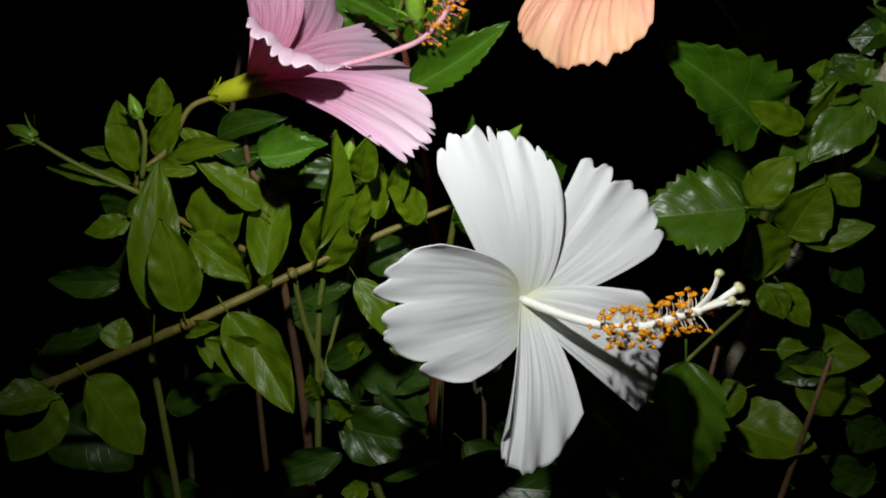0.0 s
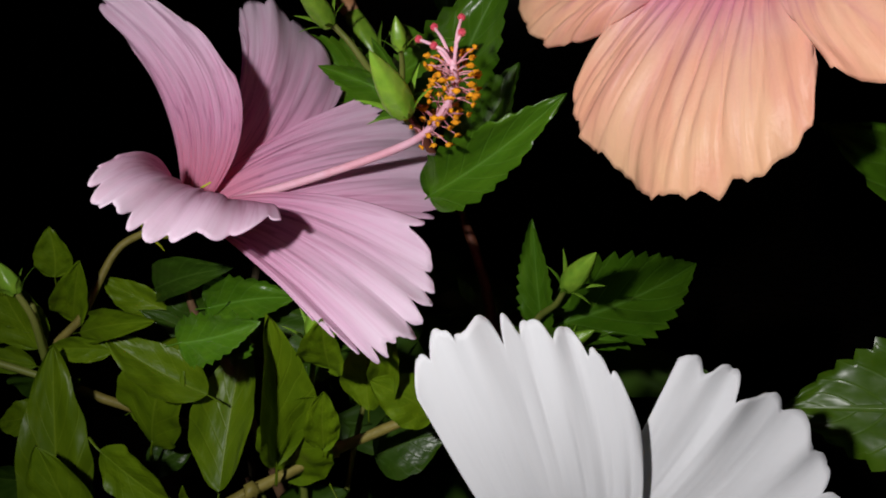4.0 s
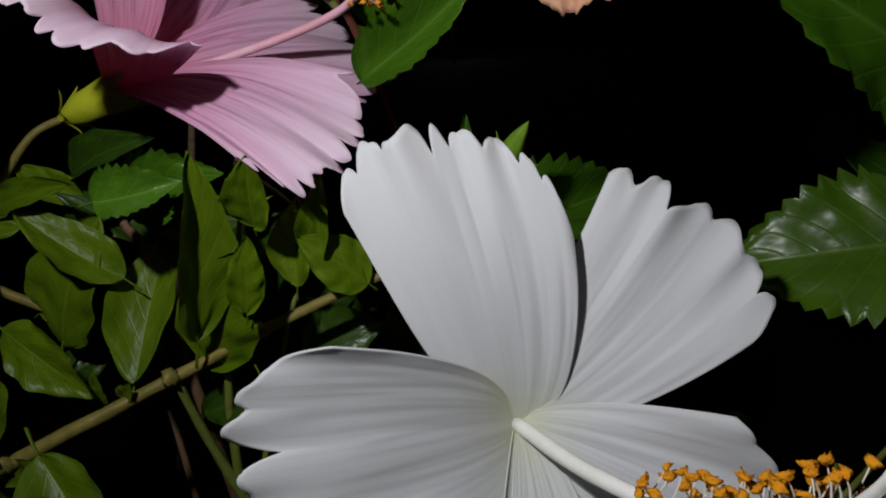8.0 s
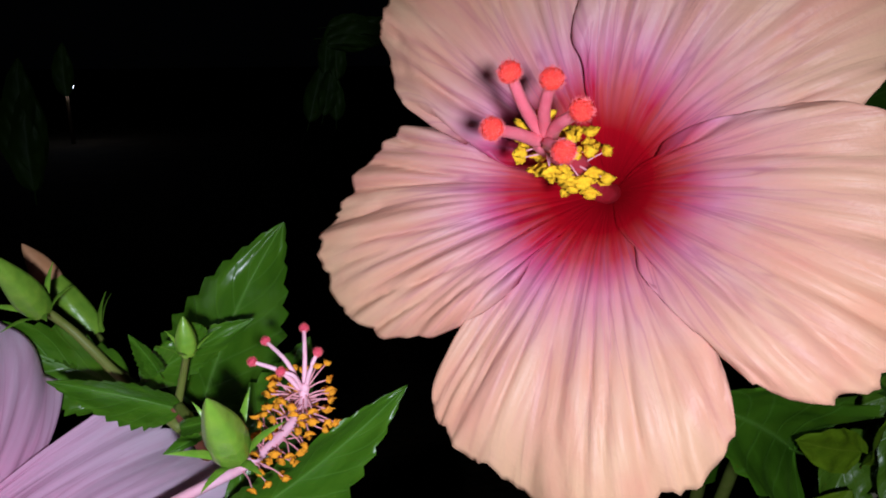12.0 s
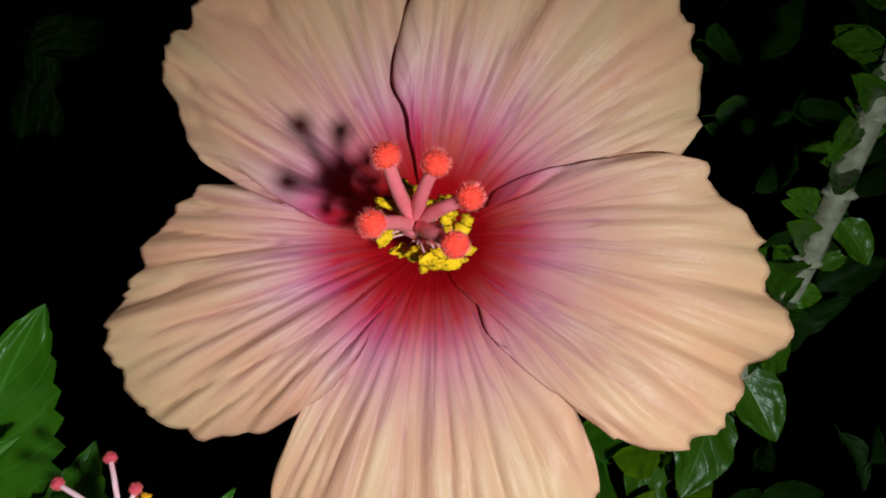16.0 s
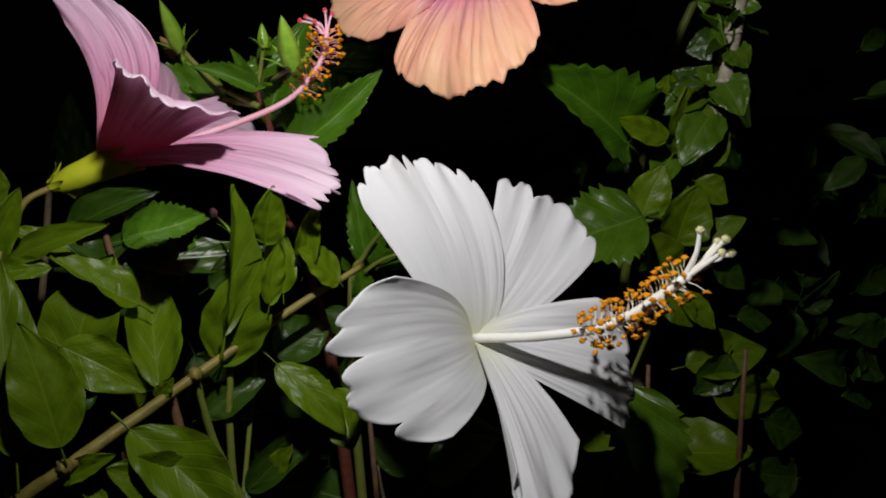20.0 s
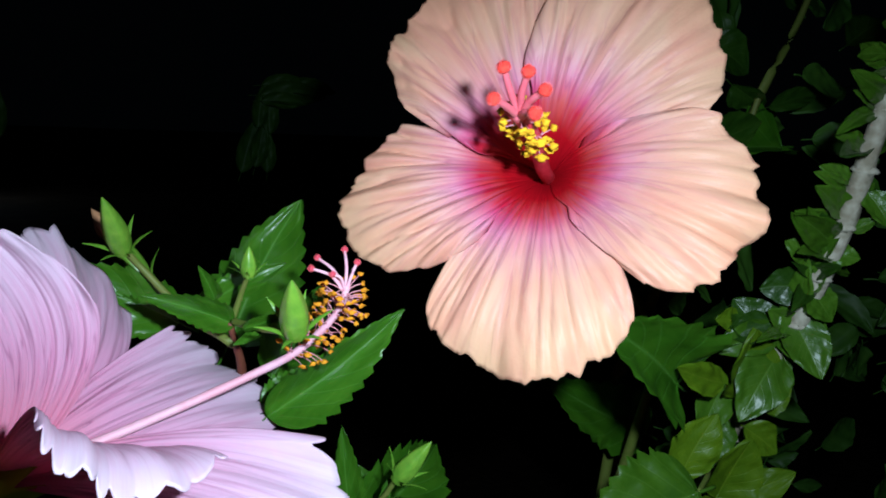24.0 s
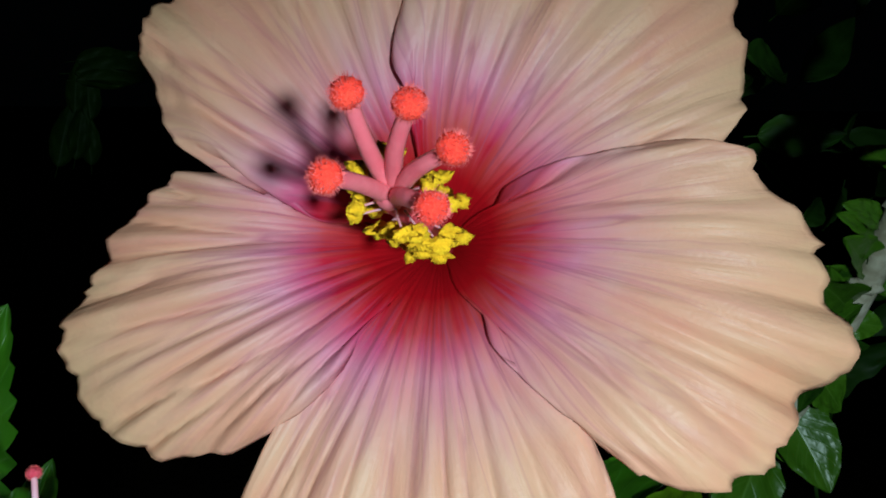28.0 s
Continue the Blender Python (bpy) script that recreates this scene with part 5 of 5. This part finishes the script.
leaf(right_branch, (0.1586, 0.0789, 0.9380), (0.1247, 0.0596, 0.9457), 0.007, (-0.61, -0.61, 0.51), 'r')
leaf(right_branch, (0.1547, 0.0606, 0.9810), (0.1307, 0.0486, 0.9976), 0.008, (-0.78, -0.58, 0.24), 'r')
leaf(right_branch, (0.1477, 0.0350, 1.0540), (0.1334, 0.0308, 1.0523), 0.004, (-0.77, -0.63, -0.07), 'r')
leaf(right_branch, (0.1509, 0.0448, 1.0220), (0.1883, 0.0596, 1.0298), 0.009, (-0.79, -0.58, 0.21), 'r')

leaf(orange_flower_branch, (0.2122, 0.2400, 0.8162), (0.1106, 0.2200, 0.8756), 0.046, (-0.41, -0.82, 0.41), 's')
leaf(orange_flower_branch, (0.112, 0.096, 0.912), (0.043, 0.066, 0.9545), 0.042, (-0.31, -0.91, 0.26), 's')
leaf(orange_flower_branch, (0.107, 0.240, 0.863), (0.146, 0.230, 0.894), 0.028, (-0.29, -0.94, 0.18), 'b')
leaf(orange_flower_branch, (0.184, 0.220, 0.901), (0.155, 0.220, 0.863), 0.024, (-0.35, -0.90, 0.25), 'b')
leaf(orange_flower_branch, (0.099, 0.090, 1.027), (0.102, 0.090, 1.043), 0.015, (-0.87, -0.45, 0.19), 'a')
leaf(orange_flower_branch, (0.274, 0.200, 1.024), (0.196, 0.190, 1.016), 0.039, (-0.66, -0.61, 0.44), 's')
leaf(orange_flower_branch, (0.201, 0.200, 1.085), (0.234, 0.190, 1.070), 0.027, (-0.53, -0.80, 0.30), 'b')
leaf(orange_flower_branch, (0.226, 0.200, 1.062), (0.254, 0.200, 1.047), 0.021, (-0.86, -0.42, -0.31), 'b')
leaf(orange_flower_branch, (0.238, 0.180, 1.048), (0.280, 0.180, 1.060), 0.013, (-0.72, -0.69, 0.04), 'b')
leaf(orange_flower_branch, (0.322, 0.200, 1.093), (0.359, 0.200, 1.114), 0.027, (-0.81, -0.58, 0.07), 'b')
leaf(orange_flower_branch, (0.225, 0.200, 1.077), (0.171, 0.200, 1.097), 0.038, (-0.41, -0.88, 0.25), 'b')
leaf(orange_flower_branch, (0.169, 0.160, 1.025), (0.213, 0.160, 1.039), 0.028, (-0.48, -0.83, -0.27), 'b')

# ---- dim foliage behind ----
rnd = random.Random(17)
verts, faces, uvs = [], [], []
shape = LEAF_SHAPES["b"]


def scatter(count, low, high, size):
    """Loose leaves on hidden twigs, in clumps, inside the box low - high."""
    clumps = [Vector([rnd.uniform(a, b) for a, b in zip(low, high)]) for _ in range(max(1, count // 9))]
    for _ in range(count):
        p = rnd.choice(clumps) + Vector([rnd.gauss(0, 0.035) for _ in range(3)])
        d = Vector((rnd.uniform(-1, 1), rnd.uniform(-0.7, 0.3), rnd.uniform(-0.8, 0.7))).normalized()
        n = size * rnd.uniform(0.6, 1.3)
        m = leaf_pose(p, p + d * n, n * rnd.uniform(0.4, 0.55), (rnd.uniform(-0.6, 0.6), -1, rnd.uniform(0, 0.9)))
        me = rnd.choice(shape)
        k = len(verts)
        verts.extend(tuple(m @ v.co) for v in me.vertices)
        faces.extend(tuple(k + i for i in f.vertices) for f in me.polygons)


scatter(150, (0.16, 0.14, 0.72), (0.50, 0.34, 1.20), 0.05)
scatter(60, (-0.30, 0.14, 0.62), (0.15, 0.30, 0.80), 0.06)
# twigs far behind the flowers, and tall leaves added only to hide the far lamp
twigs = [(Vector((-0.402, 1.2, 0.875)), Vector((0.003, 0, 0.15))), (Vector((-0.424, 1.21, 0.88)), Vector((-0.004, 0, 0.14))), (Vector((-0.409, 1.19, 0.85)), Vector((0.004, 0, 0.14))), (Vector((-0.412, 1.2, 0.94)), Vector((0.004, 0, 0.12))), (Vector((-0.3445, 1.2, 0.998)), Vector((0.003, 0, 0.085)))]
away = Vector((0.347, 0, 0.107))
for p, d in (((-0.31, 1.2, 0.84), (0.03, 0, 0.10)), ((-0.285, 1.2, 0.85), (0.022, 0, 0.09)), ((-0.262, 1.21, 0.84), (0.0, 0, 0.09)), ((-0.28, 1.2, 0.92), (0.012, 0, 0.08)), ((-0.258, 1.21, 0.91), (0.004, 0, 0.09)),
             ((-0.275, 1.2, 0.981), (0.125, 0, 0.003)), ((-0.23, 1.21, 0.998), (0.10, 0, -0.004)), ((-0.27, 1.22, 1.0), (0.09, 0, 0.008)), ((-0.275, 1.19, 0.970), (0.085, 0, 0.0))):
    twigs.append((Vector(p) + away, Vector(d)))
for p, d in twigs:
    m = leaf_pose(p, p + d, min(0.05, 0.36 * d.length), (0.1, -1, 0.2))
    k = len(verts)
    verts.extend(tuple(m @ v.co) for v in shape[0].vertices)
    faces.extend(tuple(k + i for i in f.vertices) for f in shape[0].polygons)
me = bpy.data.meshes.new("background_leaves")
me.from_pydata(verts, [], faces)
me.polygons.foreach_set("use_smooth", [True] * len(me.polygons))
FAR_LEAF = plain("far_leaf", (0.032, 0.080, 0.008), (0.055, 0.12, 0.012), 60, 0.5)
me.materials.append(FAR_LEAF)
tagged(new("background_foliage", me), "dim dark green shrub leaves in the night behind the flowers", "foliage", kind="stuff")

# ---- lamp far off in the dark ----
far_lamp = thing("garden_lamp", (-2.47, 11.0, 0.0), "small distant white garden lamp shining in the dark", "lamp")
m, nt, b = material("lamp_glass", 0.4)
b.inputs["Emission Color"].default_value = (1, 1, 1, 1)
b.inputs["Emission Strength"].default_value = 6.0
globe = put("globe", ball_mesh("globe", 0.10, 0.9, 0, 20, 12), m, far_lamp)
globe.matrix_basis = pose(-2.47, 11.0, 0.80)
put("post", tube_mesh("post", ((-2.47, 11.0, 0.0), (-2.47, 11.0, 0.72)), (0.025, 0.02), 10, 4), BROWN_STEM, far_lamp)
